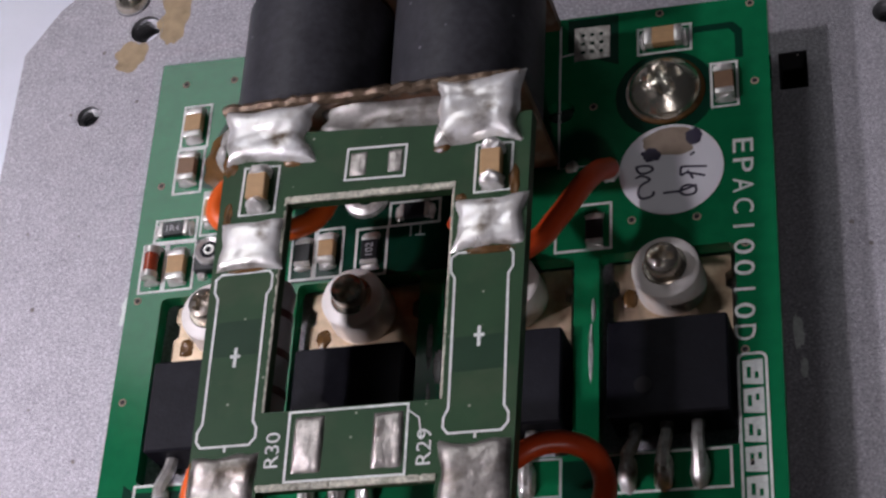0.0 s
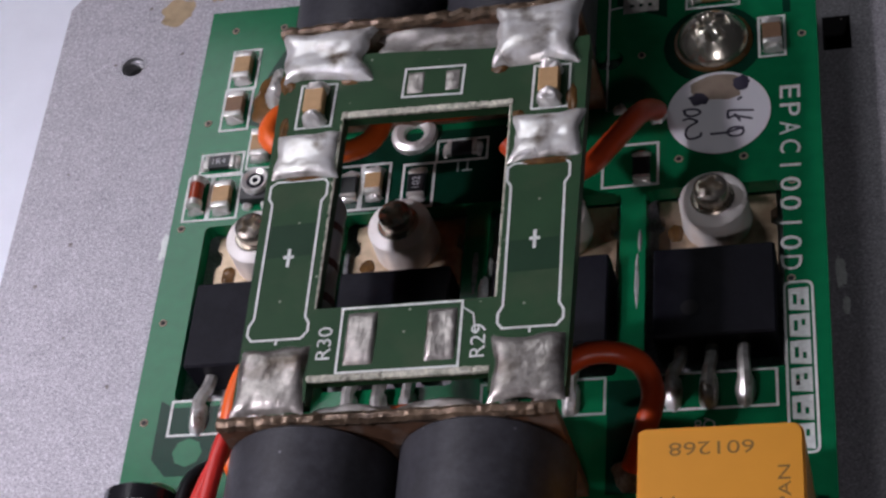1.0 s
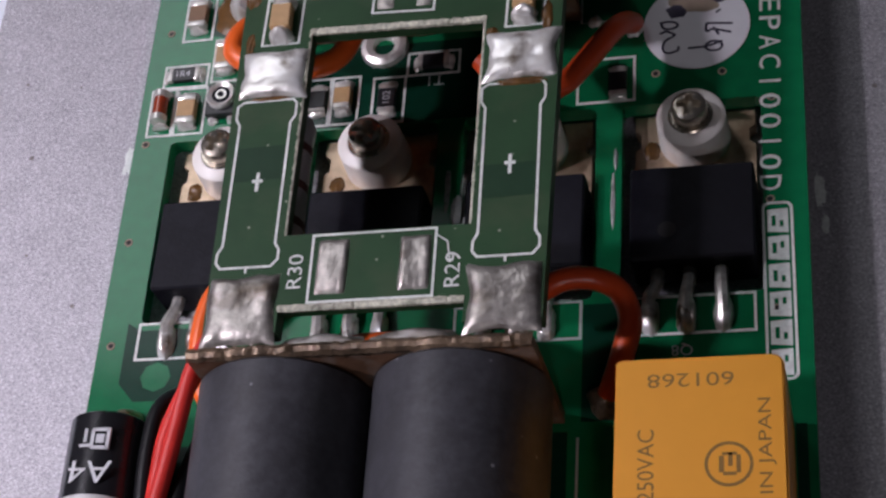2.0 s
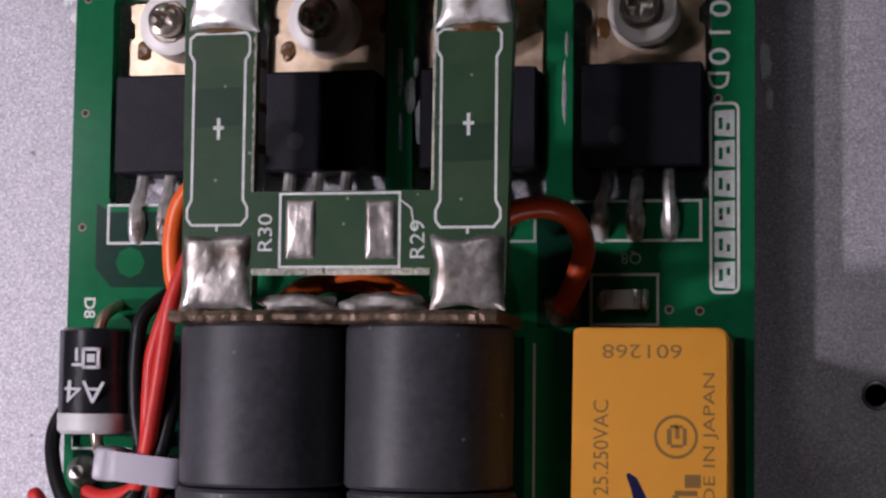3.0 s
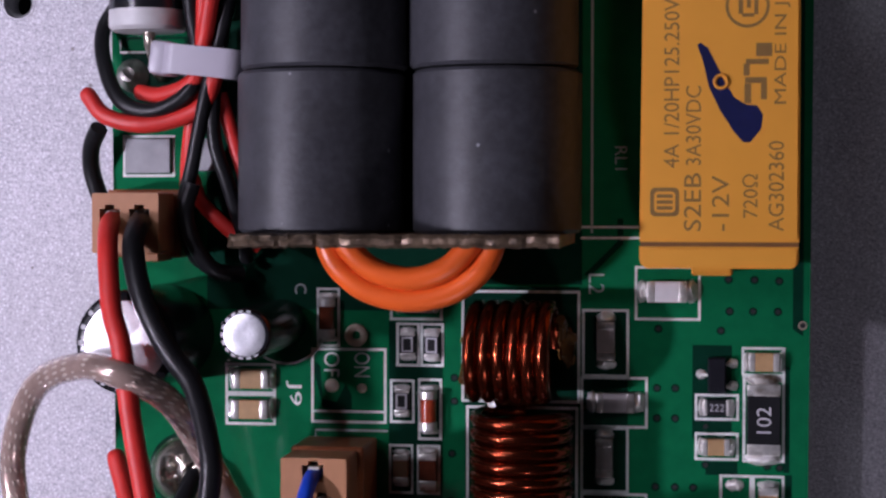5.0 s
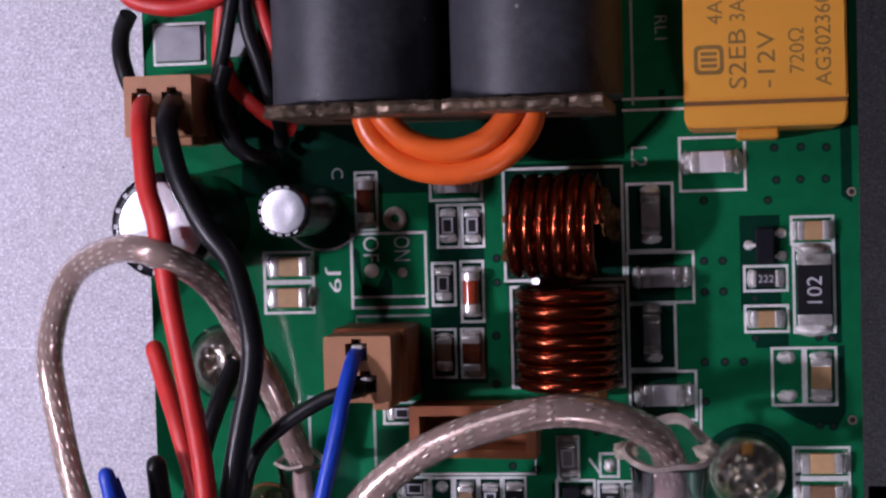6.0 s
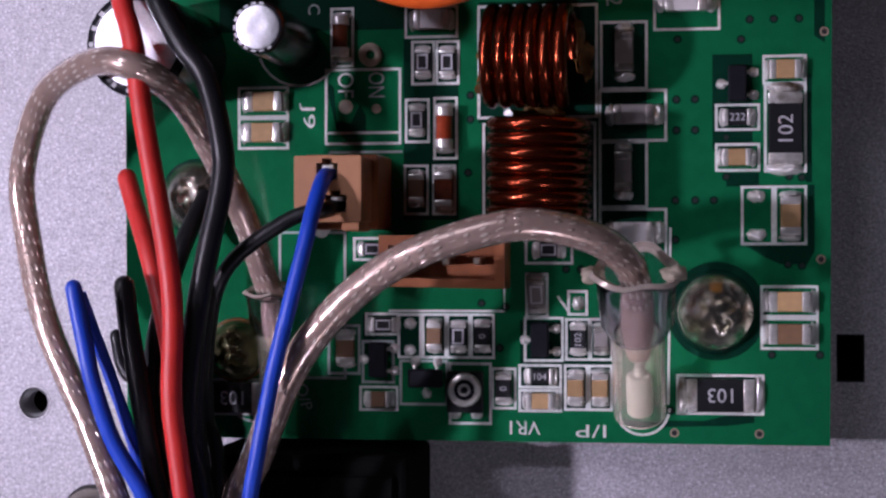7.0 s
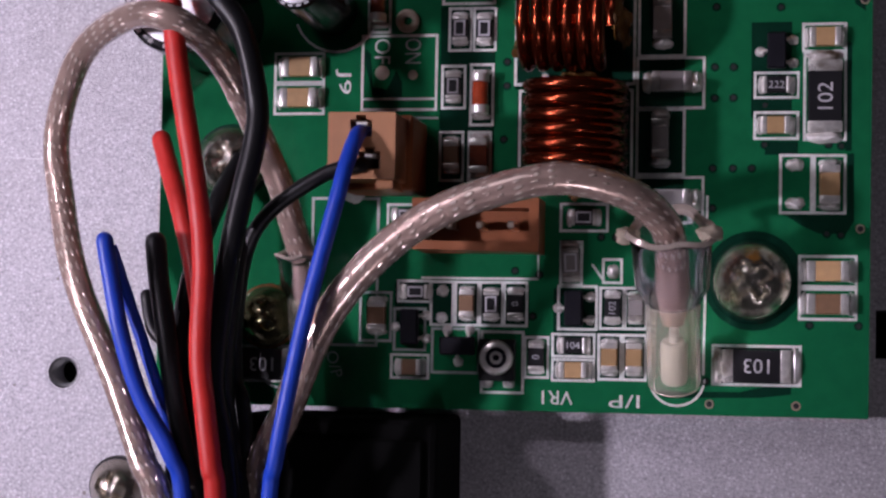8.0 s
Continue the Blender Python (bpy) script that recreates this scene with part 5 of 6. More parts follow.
    piece("vent_rim", mesh_of("vent_rim", b, RELAY, True), root, -7.2, 52.5, top + 0.02)


relay()


# ---- diode barrel, zip tie, capacitors, coils ----
def barrel_diode():
    root = thing("barrel_diode", "black barrel diode with a silver band at the board's edge", "diode", -54.45, 62.0, 3.6)
    turn = at(0, 0, 0, 90, 0, 0)
    part("body", lathe(fresh(), [(2.9, -4.45), (3.25, -4.2), (3.25, 2.7)], 40, turn), BLACK_SLEEVE, root, "", True)
    part("band", lathe(fresh(), [(3.27, 2.7), (3.27, 4.1), (3.0, 4.4), (1.0, 4.45)], 40, turn), BAND, root, "silver cathode band", True)
    part("lead", tube(fresh(), [(0.0, -4.3, 0.0), (0.1, -5.2, -0.1), (0.1, -6.2, -0.8), (0.0, -7.6, -2.6), (0.0, -7.9, -3.6)], 0.5, 10, 5), STEEL, root, "", True)
    part("lead", tube(fresh(), [(0.0, 4.3, 0.0), (0.3, 5.6, -0.6), (0.4, 6.6, -3.4)], 0.5, 10, 4), GOLD_TAB, root, "", True)
    letters("print", "A4", root, PRINT_GREY, 0.2, -0.9, 3.27, 1.8, 178, 3.5)
    for x, y, w, h in ((0.0, 1.9, 0.28, 1.5), (1.3, 1.9, 0.28, 1.7), (0.65, 2.65, 1.4, 0.26), (0.65, 1.15, 1.4, 0.26), (0.65, 1.9, 0.7, 0.7), (-0.55, 1.35, 0.9, 0.24), (-0.6, 2.2, 0.24, 1.1)):
        part("maker_bar", box(fresh(), x - w / 2, x + w / 2, y - h / 2, y + h / 2, 3.0, 3.27), PRINT_GREY, root)


barrel_diode()


def can_capacitor(x, y, r, h, label, scored=True):
    root = thing("can_capacitor", label, "capacitor", x, y, 0, 0, "round can capacitors")
    part("sleeve", lathe(fresh(), [(r, 0.1), (r, h - 0.7), (r * 0.98, h - 0.25), (r * 0.9, h), (r * 0.8, h + 0.02)], 40), BLACK_SLEEVE, root, "", True)
    b = lathe(fresh(), [(r * 0.82, h - 0.1), (r * 0.8, h + 0.06), (r * 0.76, h + 0.09), (r * 0.3, h + 0.06), (0.001, h + 0.04)], 39)
    for v in b.verts:
        third = ((math.degrees(math.atan2(v.co.y, v.co.x)) + 75) % 120) / 120
        v.co.z += math.hypot(v.co.x, v.co.y) * 0.02 * (third - 0.5) if scored and v.co.z > h else 0
    part("can_top", b, CAN_TOP, root, "bright metal top", True)
    for a in range(0, 360, 20):
        if 60 < a < 320:
            b = fresh()
            box(b, r * 0.84, r * 0.92, -0.18, 0.18, h + 0.01, h + 0.04)
            bmesh.ops.rotate(b, verts=b.verts, cent=(0, 0, 0), matrix=Matrix.Rotation(radians(a), 3, "Z"))
            part("print_bar", b, PRINT_GREY, root)
    b = fresh()
    box(b, -r * 1.005, -r * 0.985, -0.9, 0.9, 0.5, h - 1.0)
    part("stripe", b, PRINT_GREY, root)


can_capacitor(-43.9, 33.0, 2.1, 12.6, "small black can capacitor with a bright metal top", False)
can_capacitor(-54.1, 32.1, 4.25, 11.0, "big black can capacitor with a bright metal top under the wires")


def coil(x, y, z, r, wire, turns, axis, label):
    root = thing("copper_coil", label, "coil", x, y, z, axis, "enamelled copper coils")
    pitch = wire * 2.06
    n = turns * 40
    # each turn runs square to the axis over the top and steps on underneath
    line = [(-pitch * turns / 2 + pitch * (k // 40 + min(0.5, (k % 40) / 18) + max(0.0, (k % 40) / 18 - 22 / 18) * 0.5), r * math.sin(2 * math.pi * k / 40 + math.pi), r * math.cos(2 * math.pi * k / 40 + math.pi)) for k in range(n + 1)]
    part("winding", tube(fresh(), line, wire, 12, 0), ENAMEL, root, "", True)
    # Dark colour on the wire ends takes away the lamp's glint.
    for s in (-1, 1):
        e = line[0] if s < 0 else line[-1]
        part("tinned_end", tube(fresh(), [(e[0] + 0.55 * s, r * 0.7 * s, -r * 0.3), (e[0] + 0.6 * s, r * 0.5 * s, -r * 0.75), (e[0] + 0.4 * s, 0, -r), (e[0] + 0.9 * s, -0.6 * s, -z + 0.4)], wire * 0.7, 8, 4), FLUX, root, "wire end coloured dark to lose its glint", True)
    part("solder", blob(fresh(), pitch * turns / 2, pitch * turns / 2 + 1.6, -1.6, 1.9, -z, 1.6, x, 10, 0.6, 2.4, 0.4), FLUX, root, "flux-stained solder", True)


coil(-23.9, 31.3, 4.6, 3.65, 0.56, 6, 0, "enamelled copper coil of thick wire lying on the board")
coil(-23.0, 22.2, 4.3, 3.7, 0.56, 7, 90, "enamelled copper coil of thick wire beside the grey capacitors")
silk_box(-28.5, -18.55, 26.6, 36.0)
silk_box(-28.1, -18.7, 17.8, 26.3)


# ---- plug connectors ----
def plug(x0, x1, y0, y1, top, label, sockets):
    root = thing("wire_connector", label, "connector", 0, 0, 0, 0, "brown wire connectors")
    holes = [[(sx - 0.85, sy - 0.75), (sx + 0.85, sy - 0.75), (sx + 0.85, sy + 0.6), (sx + 0.4, sy + 0.6), (sx + 0.4, sy + 0.95), (sx - 0.4, sy + 0.95), (sx - 0.4, sy + 0.6), (sx - 0.85, sy + 0.6)] for sx, sy in sockets]
    part("housing", slab(fresh(), rounded(x0, x1, y0, y1, 0.15, 2), holes, top - 4.5, top), TAN_PLASTIC, root)
    part("header", box(fresh(), x0 - 0.2, x1 + 0.5, y0 - 0.5, y1 + 0.3, 0.1, top - 4.4, 0.15, 1), TAN_DARK, root, "rust-brown header below the plug")
    part("socket_floor", box(fresh(), x0 + 0.3, x1 - 0.3, y0 + 0.3, y1 - 0.3, top - 4.4, top - 3.0), BLACK_GAP, root)
    for sx, sy in sockets:
        part("contact", box(fresh(), sx - 0.45, sx + 0.45, sy + 0.15, sy + 0.45, top - 2.6, top - 0.25, 0.06, 1), TIN, root, "bright crimp contact")
    part("latch", box(fresh(), x1 - 1.7, x1 - 0.3, y0 - 0.7, y0 - 0.02, top - 5.0, top - 1.0, 0.1, 1), TAN_PLASTIC, root)


plug(-57.9, -52.3, 39.2, 44.1, 8.0, "tan two-way wire connector with red and black leads", ((-56.4, 42.2), (-53.9, 42.2)))
plug(-41.5, -36.2, 18.0, 23.15, 10.7, "tan two-way wire connector with blue and black leads", ((-38.9, 22.0), (-38.2, 19.5)))


def empty_header():
    root = thing("pin_header", "empty rust-brown pin header under the clear cable", "connector")
    b = fresh()
    slab(b, [(-35.9, 12.9), (-25.7, 12.7), (-25.7, 17.0), (-35.9, 17.0)], [[(-35.1, 13.6), (-26.5, 13.4), (-26.5, 16.2), (-35.1, 16.2)]], 0.9, 5.0)
    part("shroud", b, TAN_DARK, root)
    part("floor", box(fresh(), -35.8, -25.8, 12.8, 16.9, 0.05, 1.0), TAN_DARK, root)
    for x in (-33.0, -30.5, -28.0):
        part("pin", box(fresh(), x - 0.3, x + 0.3, 14.6, 15.2, 1.0, 4.4, 0.1, 1), STEEL, root)


empty_header()
bm = fresh()
box(bm, -57.6, -53.6, 45.8, 48.8, 0.03, 0.45, 0.08, 1)
part("tinned_pad", bm, PAD_GREY, board, "flat tinned pad")
silk_box(-57.9, -53.3, 45.5, 49.1)
bm = fresh()
box(bm, -51.9, -49.7, 46.0, 48.8, 0.03, 0.45, 0.08, 1)
part("tinned_pad", bm, PAD_GREY, board, "flat tinned pad")
bm = fresh()
lathe(bm, [(1.45, 0.0), (1.4, 0.3), (0.9, 0.9), (0.6, 1.5), (0.001, 1.6)], 20)
piece("lead_joint", mesh_of("lead_joint", bm, SOLDER_DULL, True), board, -57.0, 54.2)
bm = fresh()
blob(bm, -16.8, -13.6, 66.9, 70.0, 0.02, 0.9, 2.0, 12, 0.4, 2.4, 0.3)
part("wire_joint", bm, PLATE_EDGE, board, "", True)
bm = fresh()
blob(bm, -14.6, -12.6, 103.0, 105.2, 0.02, 0.8, 5.0, 12, 0.4, 2.4, 0.3)
part("wire_joint", bm, SOLDER, board, "", True)
bm = fresh()
blob(bm, -42.8, -40.6, 17.0, 19.3, 0.02, 0.5, 8.0, 12, 0.4, 2.4, 0.3)
part("wire_joint", bm, SILK, board, "", True)
bm = fresh()
blob(bm, -52.6, -45.2, 105.6, 113.6, 0.02, 0.7, 17.0, 14, 0.6, 2.2, 0.35)
part("flux_stain", bm, FLUX, board, "amber flux residue", True)
bm = fresh()
blob(bm, -51.2, -46.2, 107.4, 112.6, 0.02, 3.0, 14.0, 16, 0.4, 2.0, 0.3)
part("wire_joint", bm, SOLDER, board, "large flux-stained solder joint", True)
bm = fresh()
ring_lathe(bm, [(0.9, 0.0), (2.2, 0.0), (2.1, 0.5), (1.6, 0.7), (1.0, 0.4)], 26)
piece("eyelet", mesh_of("eyelet", bm, SOLDER, True), board, -36.0, 104.2)


# ---- black block at the board's end, under the cables ----
def cable_block():
    root = thing("cable_block", "matt black plastic block on the plate under the cable bundle", "block")
    part("body", box(fresh(), -50.5, -33.4, -40.0, -0.6, PLATE_Z + 0.02, 6.0, 0.5, 2), BLOCK, root)
    part("top_ledge", box(fresh(), -49.6, -34.4, -40.0, -2.2, 5.98, 6.5, 0.2, 1), BLOCK, root)


cable_block()


# ---- wires ----
def wire(name, pts, r, material, label, category="wire", group="insulated wires", **more):
    return solid(name, tube(fresh(), pts, r, 14, 7, **more), material, label, category, group, smooth=True)


R1 = "red insulated wire running from the tan connector over the board"
wire("wire", [(-56.5, 42.0, 6.5), (-56.1, 41.4, 9), (-55.4, 39.3, 11.4), (-54.5, 35.0, 13.2), (-53.4, 32.1, 14.2), (-52.2, 25.6, 15), (-50.1, 13.2, 15), (-49.9, 4.6, 15.5), (-49.4, 0.3, 15.5), (-48.8, -4.0, 15.5), (-48.5, -7.5, 15), (-48, -30, 13)], 0.82, RED_WIRE, R1)
wire("wire", [(-54.0, 42.0, 6.5), (-53.7, 41.4, 9), (-53.3, 39.4, 11.4), (-51.9, 35.5, 13), (-49.6, 31.7, 13.8), (-47.6, 29.0, 14), (-46.5, 24.1, 13.5), (-46.5, 20.9, 13.5), (-47.5, 16.3, 13.5), (-48.7, 9.8, 13.5), (-49.4, 2.3, 13.5), (-48.5, -2.5, 13.5), (-48.1, -7.8, 13), (-47, -30, 12)], 0.9, BLACK_WIRE, "thick black insulated wire beside the red one")
wire("wire", [(-58.2, 12.9, 14), (-57.4, 8.9, 14), (-56.6, 5.4, 14), (-55.2, 1.0, 13.5), (-52.8, -3.5, 13), (-52.0, -8.0, 12), (-51, -30, 11)], 0.68, BLUE_WIRE, "blue insulated wire bent back in the bundle", round_start=True)
wire("wire", [(-58.0, 12.5, 13.2), (-56.4, 7.1, 12), (-54.9, 2.6, 11.5), (-53.7, -1.9, 11), (-52.9, -7.4, 10), (-52, -30, 10)], 0.5, BLUE_WIRE, "thin blue insulated wire in the bundle")
wire("wire", [(-55.6, 13.0, 9.7), (-55.1, 9.7, 10), (-54.0, 5.3, 11), (-52.9, -0.1, 11.5), (-51.7, -5.4, 11.5), (-51.2, -8.1, 11), (-50, -30, 10)], 0.85, BLACK_WIRE, "black insulated wire bent back in the bundle", round_start=True)
wire("wire", [(-57.5, 8.8, 6), (-56.8, 6.0, 6), (-54.3, 4.2, 7), (-51.8, -0.2, 9), (-50, -30, 9)], 0.6, BLACK_WIRE, "short black wire low in the bundle", round_start=True)
wire("wire", [(-39.0, 21.9, 9), (-39.1, 21.2, 11.3), (-39.5, 18.8, 13), (-39.9, 16.2, 14), (-40.9, 11.9, 14.5), (-42.2, 6.7, 14.5), (-43.4, 0.7, 14.5), (-44.3, -3.7, 14), (-45.0, -7.7, 13), (-46, -30, 12)], 0.62, BLUE_WIRE, "blue insulated wire from the middle connector")
wire("wire", [(-38.4, 19.4, 8.5), (-38.9, 19.0, 11), (-41.5, 18.3, 11.3), (-45.6, 15.7, 11), (-47.9, 12.8, 10), (-49.0, 7.9, 9), (-49.0, 2.5, 9), (-47.7, -2.8, 10), (-47, -30, 9)], 0.6, BLACK_WIRE, "thin black wire from the middle connector")
wire("wire", [(-57.3, 21.8, 4), (-56.3, 19.5, 5), (-54.5, 15.7, 7), (-53.0, 11.1, 8), (-51.8, 6.1, 9), (-50.5, -2, 10), (-49, -30, 9)], 0.8, RED_WIRE, "dark red wire low beside the board's edge", round_start=True)
wire("wire", [(-51.0, 20.4, 2), (-52.0, 16.7, 5), (-53.2, 12.0, 6.5), (-53.8, 6.9, 8), (-53.6, 2.2, 9), (-52.0, -3.2, 9), (-51, -30, 9)], 0.8, BLACK_WIRE, "black wire rising from the board's screw")
wire("wire", [(-48.6, 14, 10), (-49.0, 8.0, 11), (-49.4, 2.3, 11.0), (-48.6, -3.5, 11), (-47.5, -8.8, 11), (-46.5, -30, 10)], 0.85, BLACK_WIRE, "black wire inside the bundle")
# Extra wires added below the others to block light and fill the bundle's shadow.
for k in range(3):
    x = -54.6 + 1.15 * k
    wire("wire", [(x + 1.0, 9.0 - 1.1 * (k % 3), 1.6), (x + 0.6, 5.0, 4.0 + (k % 3)), (x, -1.0, 6.0 + 1.5 * (k % 3)), (x + 0.3, -9.0, 7.5 + 1.4 * (k % 2)), (x + 1.5, -30, 8)], 0.75, BLACK_WIRE, "added black wire low inside the bundle, filling its shadow")
CX = "screened cable with braid showing through its clear brown jacket"
wire("coaxial_cable", [(-45.3, 12.1, 3), (-45.9, 14.5, 4), (-46.7, 18.3, 6), (-48.6, 23.8, 9), (-50.3, 27.7, 12), (-53.0, 29.9, 15), (-57.2, 30.4, 13), (-62.5, 28.2, 9), (-65.6, 22.4, 6), (-65.1, 16.8, 6), (-62.8, 10.0, 8), (-58.9, 2.0, 9), (-56.1, -4.3, 10), (-54.6, -8.3, 10), (-51, -30, 9)], 1.12, BRAID, CX, "cable", "clear screened cables")
wire("coaxial_cable", [(-47.5, -30, 9), (-46.9, -7.3, 10), (-44.3, 0.0, 11), (-41.3, 6.7, 12), (-37.5, 11.4, 13), (-32.9, 14.8, 14), (-28.0, 16.7, 14.5), (-22.9, 17.7, 14.5), (-18.4, 16.8, 13), (-16.0, 15.2, 11), (-15.2, 13.5, 9.4), (-15.1, 11.5, 7.5)], 1.25, BRAID, CX, "cable", "clear screened cables")
T = "insulated wire tied beside the ferrite transformer"
wire("wire", [(-44.9, 72.6, 8), (-46.2, 68.6, 8.5), (-47.3, 64.1, 7.5), (-48.0, 60.5, 7), (-48.9, 56.2, 6.5), (-50.1, 53.3, 5.5), (-53.2, 52.3, 4), (-55.5, 52.6, 3)], 0.68, RED_WIRE, "red " + T)
wire("wire", [(-45.8, 71.3, 7), (-48.3, 65.0, 6.5), (-48.9, 60.9, 6.0), (-49.2, 56.7, 5.5), (-50.1, 52.4, 4.5), (-51.0, 47.5, 3.5), (-51.6, 44.5, 2)], 0.68, RED_WIRE, "red " + T)
wire("wire", [(-48.0, 69.8, 3), (-50.1, 67.6, 4.5), (-50.5, 64.4, 5), (-50.4, 59.8, 5), (-49.9, 56.1, 5), (-50.3, 52.6, 5.5), (-53.6, 50.9, 5.0), (-56.6, 51.8, 4.4), (-58.5, 54.9, 3), (-59.1, 58.1, 1.4), (-57.5, 61, 0.6)], 0.66, BLACK_WIRE, "black " + T)
wire("wire", [(-45.7, 66.3, 5), (-46.7, 61.7, 5.5), (-47.5, 57.2, 6), (-49.0, 51.9, 5.6), (-50.3, 46.7, 4.8), (-51.2, 42.8, 4.4), (-50.9, 39.2, 3), (-49.5, 37.5, 1.5)], 0.62, BLACK_WIRE, "black " + T)
wire("wire", [(-47.6, 54.9, 6.4), (-49.2, 51.5, 5.2), (-52.1, 50.1, 5), (-55.0, 49.8, 5), (-58.0, 50.6, 4.5), (-59.6, 52.3, 4)], 0.7, RED_WIRE, "red wire end looped under the zip tie", round_end=True)
wire("wire", [(-47.8, 55.3, 5.6), (-48.5, 51.5, 5), (-48.4, 48.1, 4.8), (-47.3, 44.3, 4.3), (-46.4, 40.2, 3), (-46.6, 38.6, 1.5)], 0.62, BLACK_WIRE, "black " + T)
wire("wire", [(-48.2, 52.3, 4), (-47.2, 49.0, 4), (-46.3, 45.6, 3.5), (-46.0, 42.5, 2)], 0.62, RED_WIRE, "red " + T)
wire("wire", [(-59.0, 49.6, 3), (-60.0, 48.2, 2), (-60.4, 46.2, 1), (-59.8, 43.8, 0.5), (-58.5, 42.0, 0.2)], 0.75, BLACK_WIRE, "black wire curving round the board's edge")
wire("wire", [(-50.9, 45.5, 3), (-50.2, 43.5, 3), (-48.6, 41.8, 3), (-46.7, 40.2, 2.6), (-45.4, 39.6, 2.0)], 0.62, RED_WIRE, "red " + T)
wire("wire", [(-50.3, 44.9, 5), (-50.9, 42.5, 5), (-50.5, 40.0, 4), (-49.1, 37.7, 3), (-47.0, 37.2, 1.5)], 0.7, BLACK_WIRE, "black " + T)
O = "thick orange insulated winding wire of the transformer"
wire("winding_wire", [(-38.4, 44.0, 8.0), (-38.3, 40.9, 8.4), (-37.9, 39.2, 8.5), (-36.7, 37.6, 8.6), (-34.6, 36.2, 8.6), (-31.4, 35.6, 8.6), (-28.3, 36.2, 8.6), (-26.2, 37.6, 8.6), (-25.1, 39.2, 8.5), (-24.8, 40.9, 8.4), (-24.8, 44.0, 8.0)], 0.97, ORANGE_WIRE, O, "wire", "orange winding wires")
wire("winding_wire", [(-37.0, 44.0, 8.6), (-36.8, 40.9, 9.0), (-36.1, 39.5, 9.1), (-34.3, 38.0, 9.1), (-31.4, 37.3, 9.1), (-28.7, 38.0, 9.1), (-27.0, 39.5, 9.1), (-26.3, 40.9, 9.0), (-26.1, 44.0, 8.6)], 0.97, ORANGE_WIRE, O, "wire", "orange winding wires")
wire("winding_wire", [(-38.0, 64.5, 7.8), (-37.4, 67.6, 7.9), (-35.2, 69.6, 8), (-31.6, 70.3, 8), (-28.0, 69.6, 8), (-25.6, 67.6, 7.9), (-25.0, 64.5, 7.8)], 0.9, ORANGE_WIRE, O, "wire", "orange winding wires")
wire("winding_wire", [(-38.0, 108.5, 7.8), (-37.6, 104.4, 8.2), (-35.4, 100.8, 8.6), (-31.6, 99.7, 8.8), (-27.2, 100.2, 8.6), (-25.2, 103.0, 8.2), (-25.0, 108.5, 7.8)], 0.95, RUST_WIRE, O, "wire", "orange winding wires")
wire("lead_wire", [(-44.0, 82.0, 6.5), (-45.6, 78.9, 5), (-47.1, 76.7, 4.8), (-47.7, 73.8, 4.6), (-47.6, 70.4, 4), (-46.6, 68.0, 3.4), (-45.0, 66.4, 3)], 0.85, ORANGE_WIRE, "thick orange lead beside the bridge board", "wire", "thick leads")
wire("lead_wire", [(-22.5, 73.0, 6.2), (-19.4, 75.3, 6), (-17.6, 76.1, 6), (-15.5, 76.2, 5.5), (-13.8, 75.3, 5), (-13.0, 73.1, 4.5), (-13.7, 70.7, 3.5), (-15.1, 68.6, 0.8)], 0.92, RUST_WIRE, "thick red-orange lead curving down to the board", "wire", "thick leads")
wire("lead_wire", [(-13.6, 104.2, 0.4), (-14.1, 102.6, 2.6), (-14.9, 100.2, 4.6), (-16.7, 96.2, 6.2), (-18.4, 93.6, 7), (-21.6, 92.3, 7.4), (-25, 96, 8)], 0.95, RUST_WIRE, "thick red-orange lead under the bridge board", "wire", "thick leads")
wire("lead_wire", [(-36.4, 107.6, 7.0), (-36.4, 102.6, 6.9), (-37.4, 98.6, 7.2), (-39.6, 96.9, 7.8), (-43.0, 96.8, 8.2), (-45.4, 97.8, 8), (-46.9, 99.2, 8), (-46.6, 101.8, 7.4), (-45.0, 104.0, 6), (-44.0, 106.0, 5)], 0.95, ORANGE_WIRE, "thick orange lead curving out beside the bridge board", "wire", "thick leads")


def zip_tie():
    root = thing("zip_tie", "milky white nylon zip tie around red and black wires", "cable tie", -49.8, 54.9, 5.4, -6)
    b = fresh()
    outer, inner = rounded(-3.0, 4.3, -2.0, 2.0, 1.6, 8), rounded(-2.6, 3.9, -1.6, 1.6, 1.3, 8)
    slab(b, outer, [inner], -1.2, 1.2)
    bmesh.ops.transform(b, matrix=at(0, 0, 0, 90, 0, 0), verts=b.verts)
    part("strap", b, NYLON, root, "", True)
    part("head", box(fresh(), -3.6, -1.6, -1.4, 1.4, -1.6, 1.7, 0.4, 2), NYLON, root, "", True)


zip_tie()


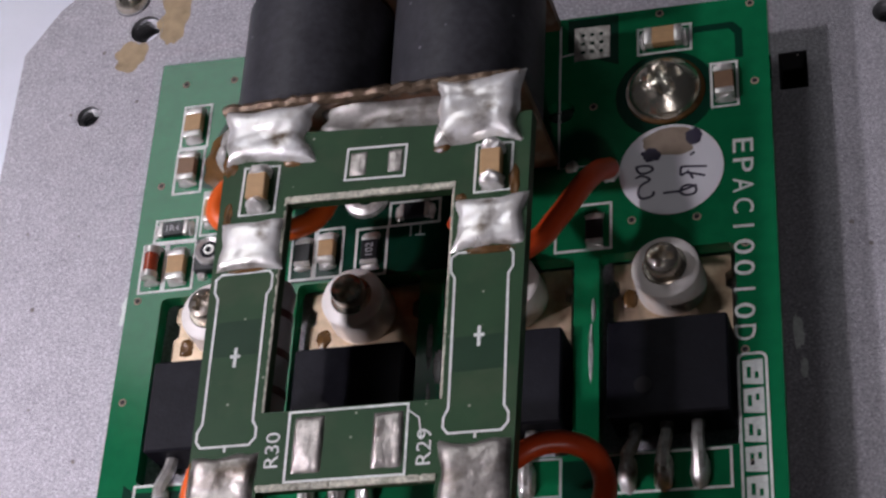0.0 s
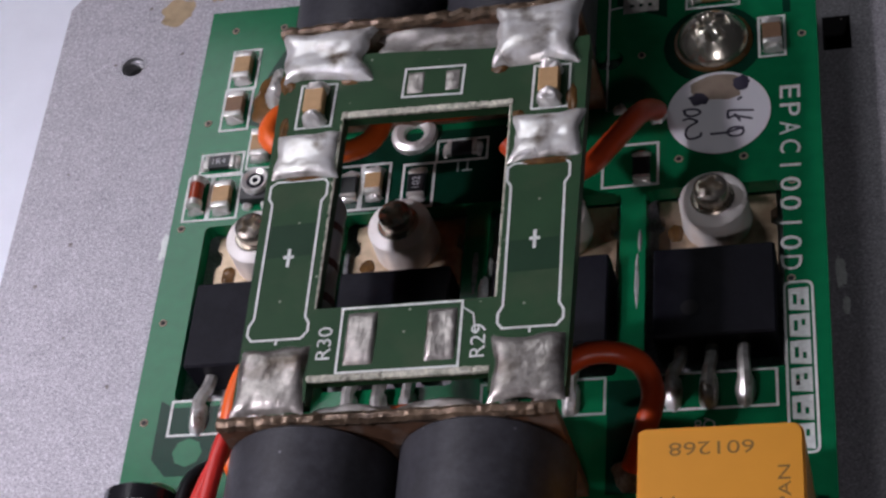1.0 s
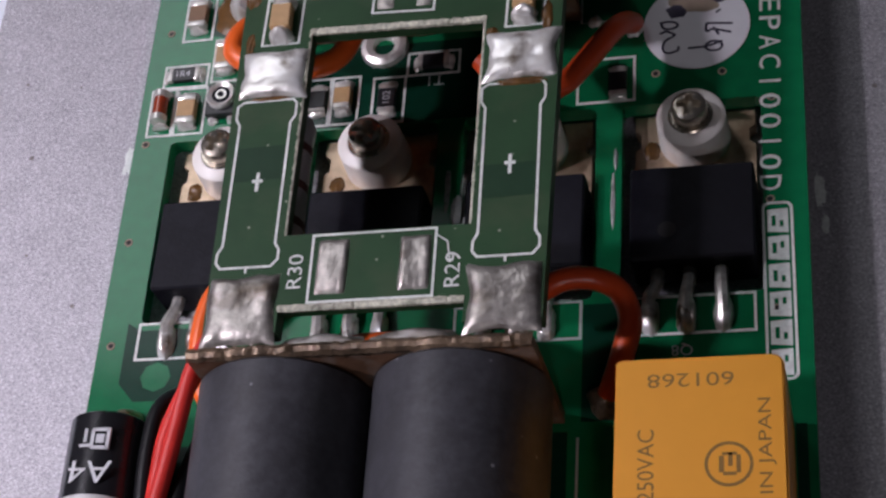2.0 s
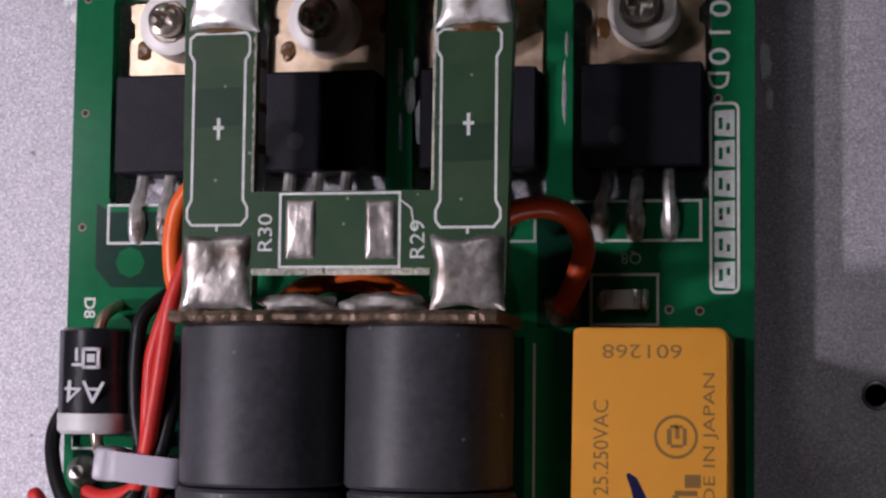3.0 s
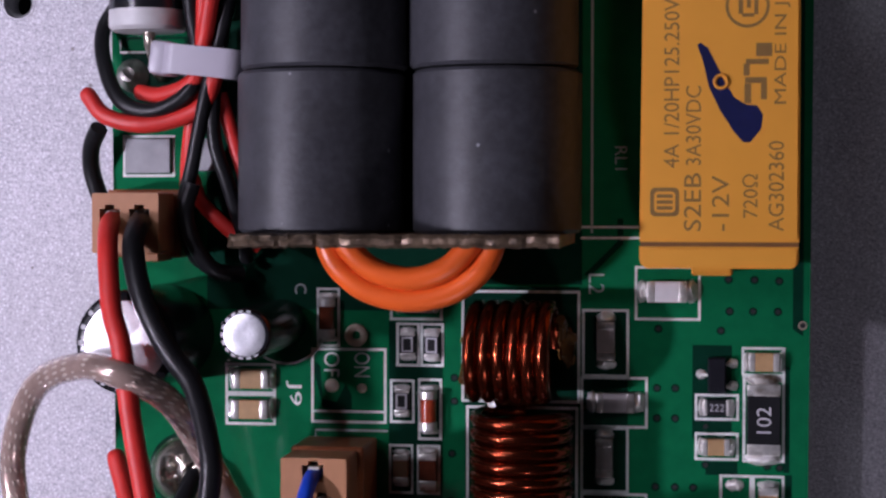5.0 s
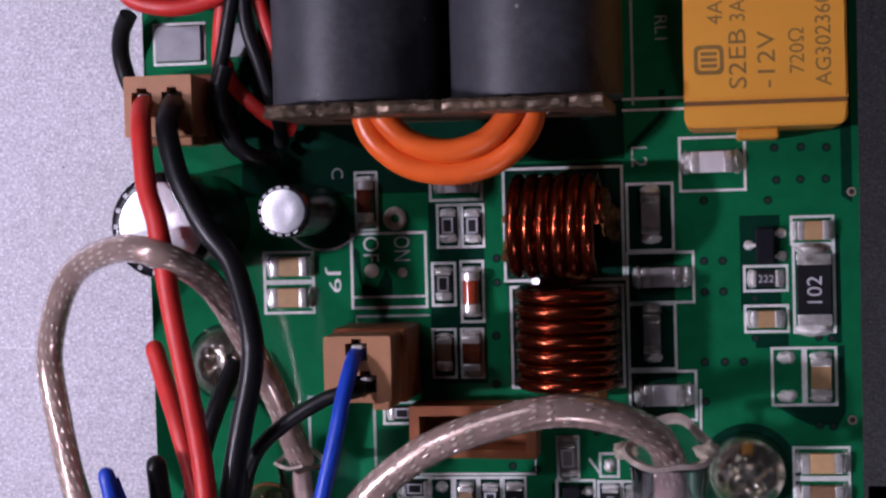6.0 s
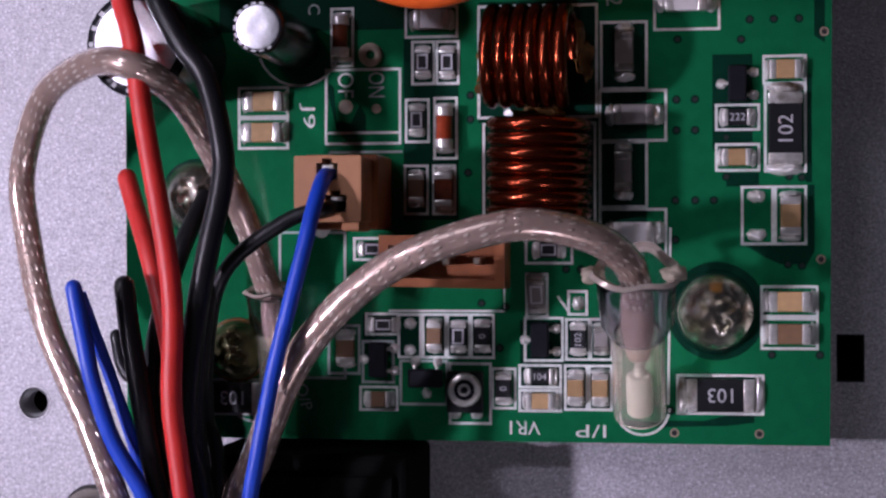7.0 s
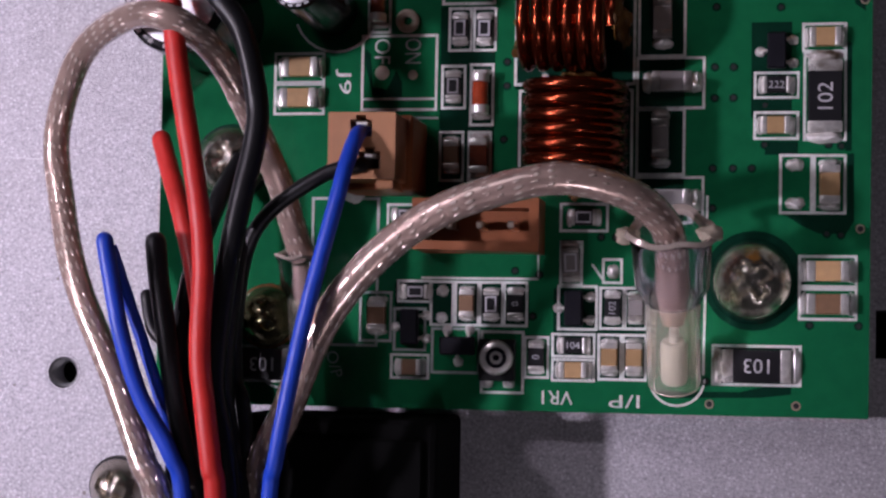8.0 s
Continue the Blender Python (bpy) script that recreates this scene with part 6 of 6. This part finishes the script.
def cable_boot(x, y0, y1, z0, z1, scale, label):
    """A clear sleeve that holds a cable's end down on the board, leaning up along y."""
    rise = math.degrees(math.atan2(z1 - z0, y1 - y0))
    root = tagged(new("cable_boot"), label, "cable boot", "clear cable boots")
    root.matrix_world = pose(x * MM, y0 * MM, z0 * MM, 0, 0, 0) @ pose(0, 0, 0, rise - 90, 0, 0)
    length = math.hypot(y1 - y0, z1 - z0)
    s = scale
    b = fresh()
    ring_lathe(b, [(1.75 * s, 0), (2.1 * s, 0.0), (2.15 * s, length * 0.56), (1.8 * s, length * 0.56)], 36)
    part("sleeve", b, CLEAR, root, "clear lower sleeve", True).visible_shadow = False
    b = fresh()
    ring_lathe(b, [(1.85 * s, length * 0.57), (2.25 * s, length * 0.57), (2.75 * s, length * 0.68), (2.95 * s, length * 0.95), (3.2 * s, length), (3.15 * s, length * 1.02), (2.75 * s, length * 0.97), (2.45 * s, length * 0.69)], 36)
    for v in b.verts:
        if v.co.z > length * 0.6:
            k = 1 + 0.10 * math.cos(3 * math.atan2(v.co.y, v.co.x) + 1.57)
            v.co.x, v.co.y = v.co.x * k, v.co.y * k
    part("cup", b, CUP, root, "smoky flared cup", True).visible_shadow = False
    b = fresh()
    ring_lathe(b, [(2.72 * s, length * 0.985), (3.2 * s, length * 0.995), (3.45 * s, length * 1.012), (3.2 * s, length * 1.035), (2.75 * s, length * 1.02)], 40)
    for v in b.verts:
        turn = math.atan2(v.co.y, v.co.x)
        k = 1 + 0.09 * math.cos(3 * turn + 1.57)
        v.co.x, v.co.y, v.co.z = v.co.x * k, v.co.y * k, v.co.z + 0.16 * s * math.cos(5 * turn)
    part("rim", b, RIM, root, "pale wavy rim", True)
    part("core", lathe(fresh(), [(0.95 * s, 0.3), (1.05 * s, 0.5), (1.05 * s, length * 0.27), (0.85 * s, length * 0.29)], 20), DIELECTRIC, root, "white cable core", True)
    b = fresh()
    lathe(b, [(0.9 * s, length * 0.42), (1.25 * s, length * 0.52), (1.45 * s, length * 0.66), (1.3 * s, length * 0.9)], 24)
    part("screen", b, BRAID, root, "brown screen inside the sleeve", True)
    part("inner_wire", tube(fresh(), [(0, 0, length * 0.25), (0.1, 0, length * 0.46)], 0.4 * s, 10, 3), TIN, root, "", True)


cable_boot(-15.1, 2.6, 14.2, 1.9, 9.0, 1.0, "clear plastic boot over the end of the screened cable")
cable_boot(-45.3, 4.6, 12.4, 1.5, 3.4, 0.62, "small clear boot on the looped cable's end")
for s, x, y, z in ((1, -12.2, 14.0, 10.2), (-1, -18.4, 13.9, 8.8)):
    bm = fresh()
    blob(bm, x - 1.0, x + 1.0, y - 0.7, y + 0.6, z - 0.4, 0.7, s * 2.0, 10, 0.4, 2.2, 0.3)
    solid("solder_drop", bm, EYELET, "dull drop of solder on the cable boot's rim", "solder", "solder drops", smooth=True)
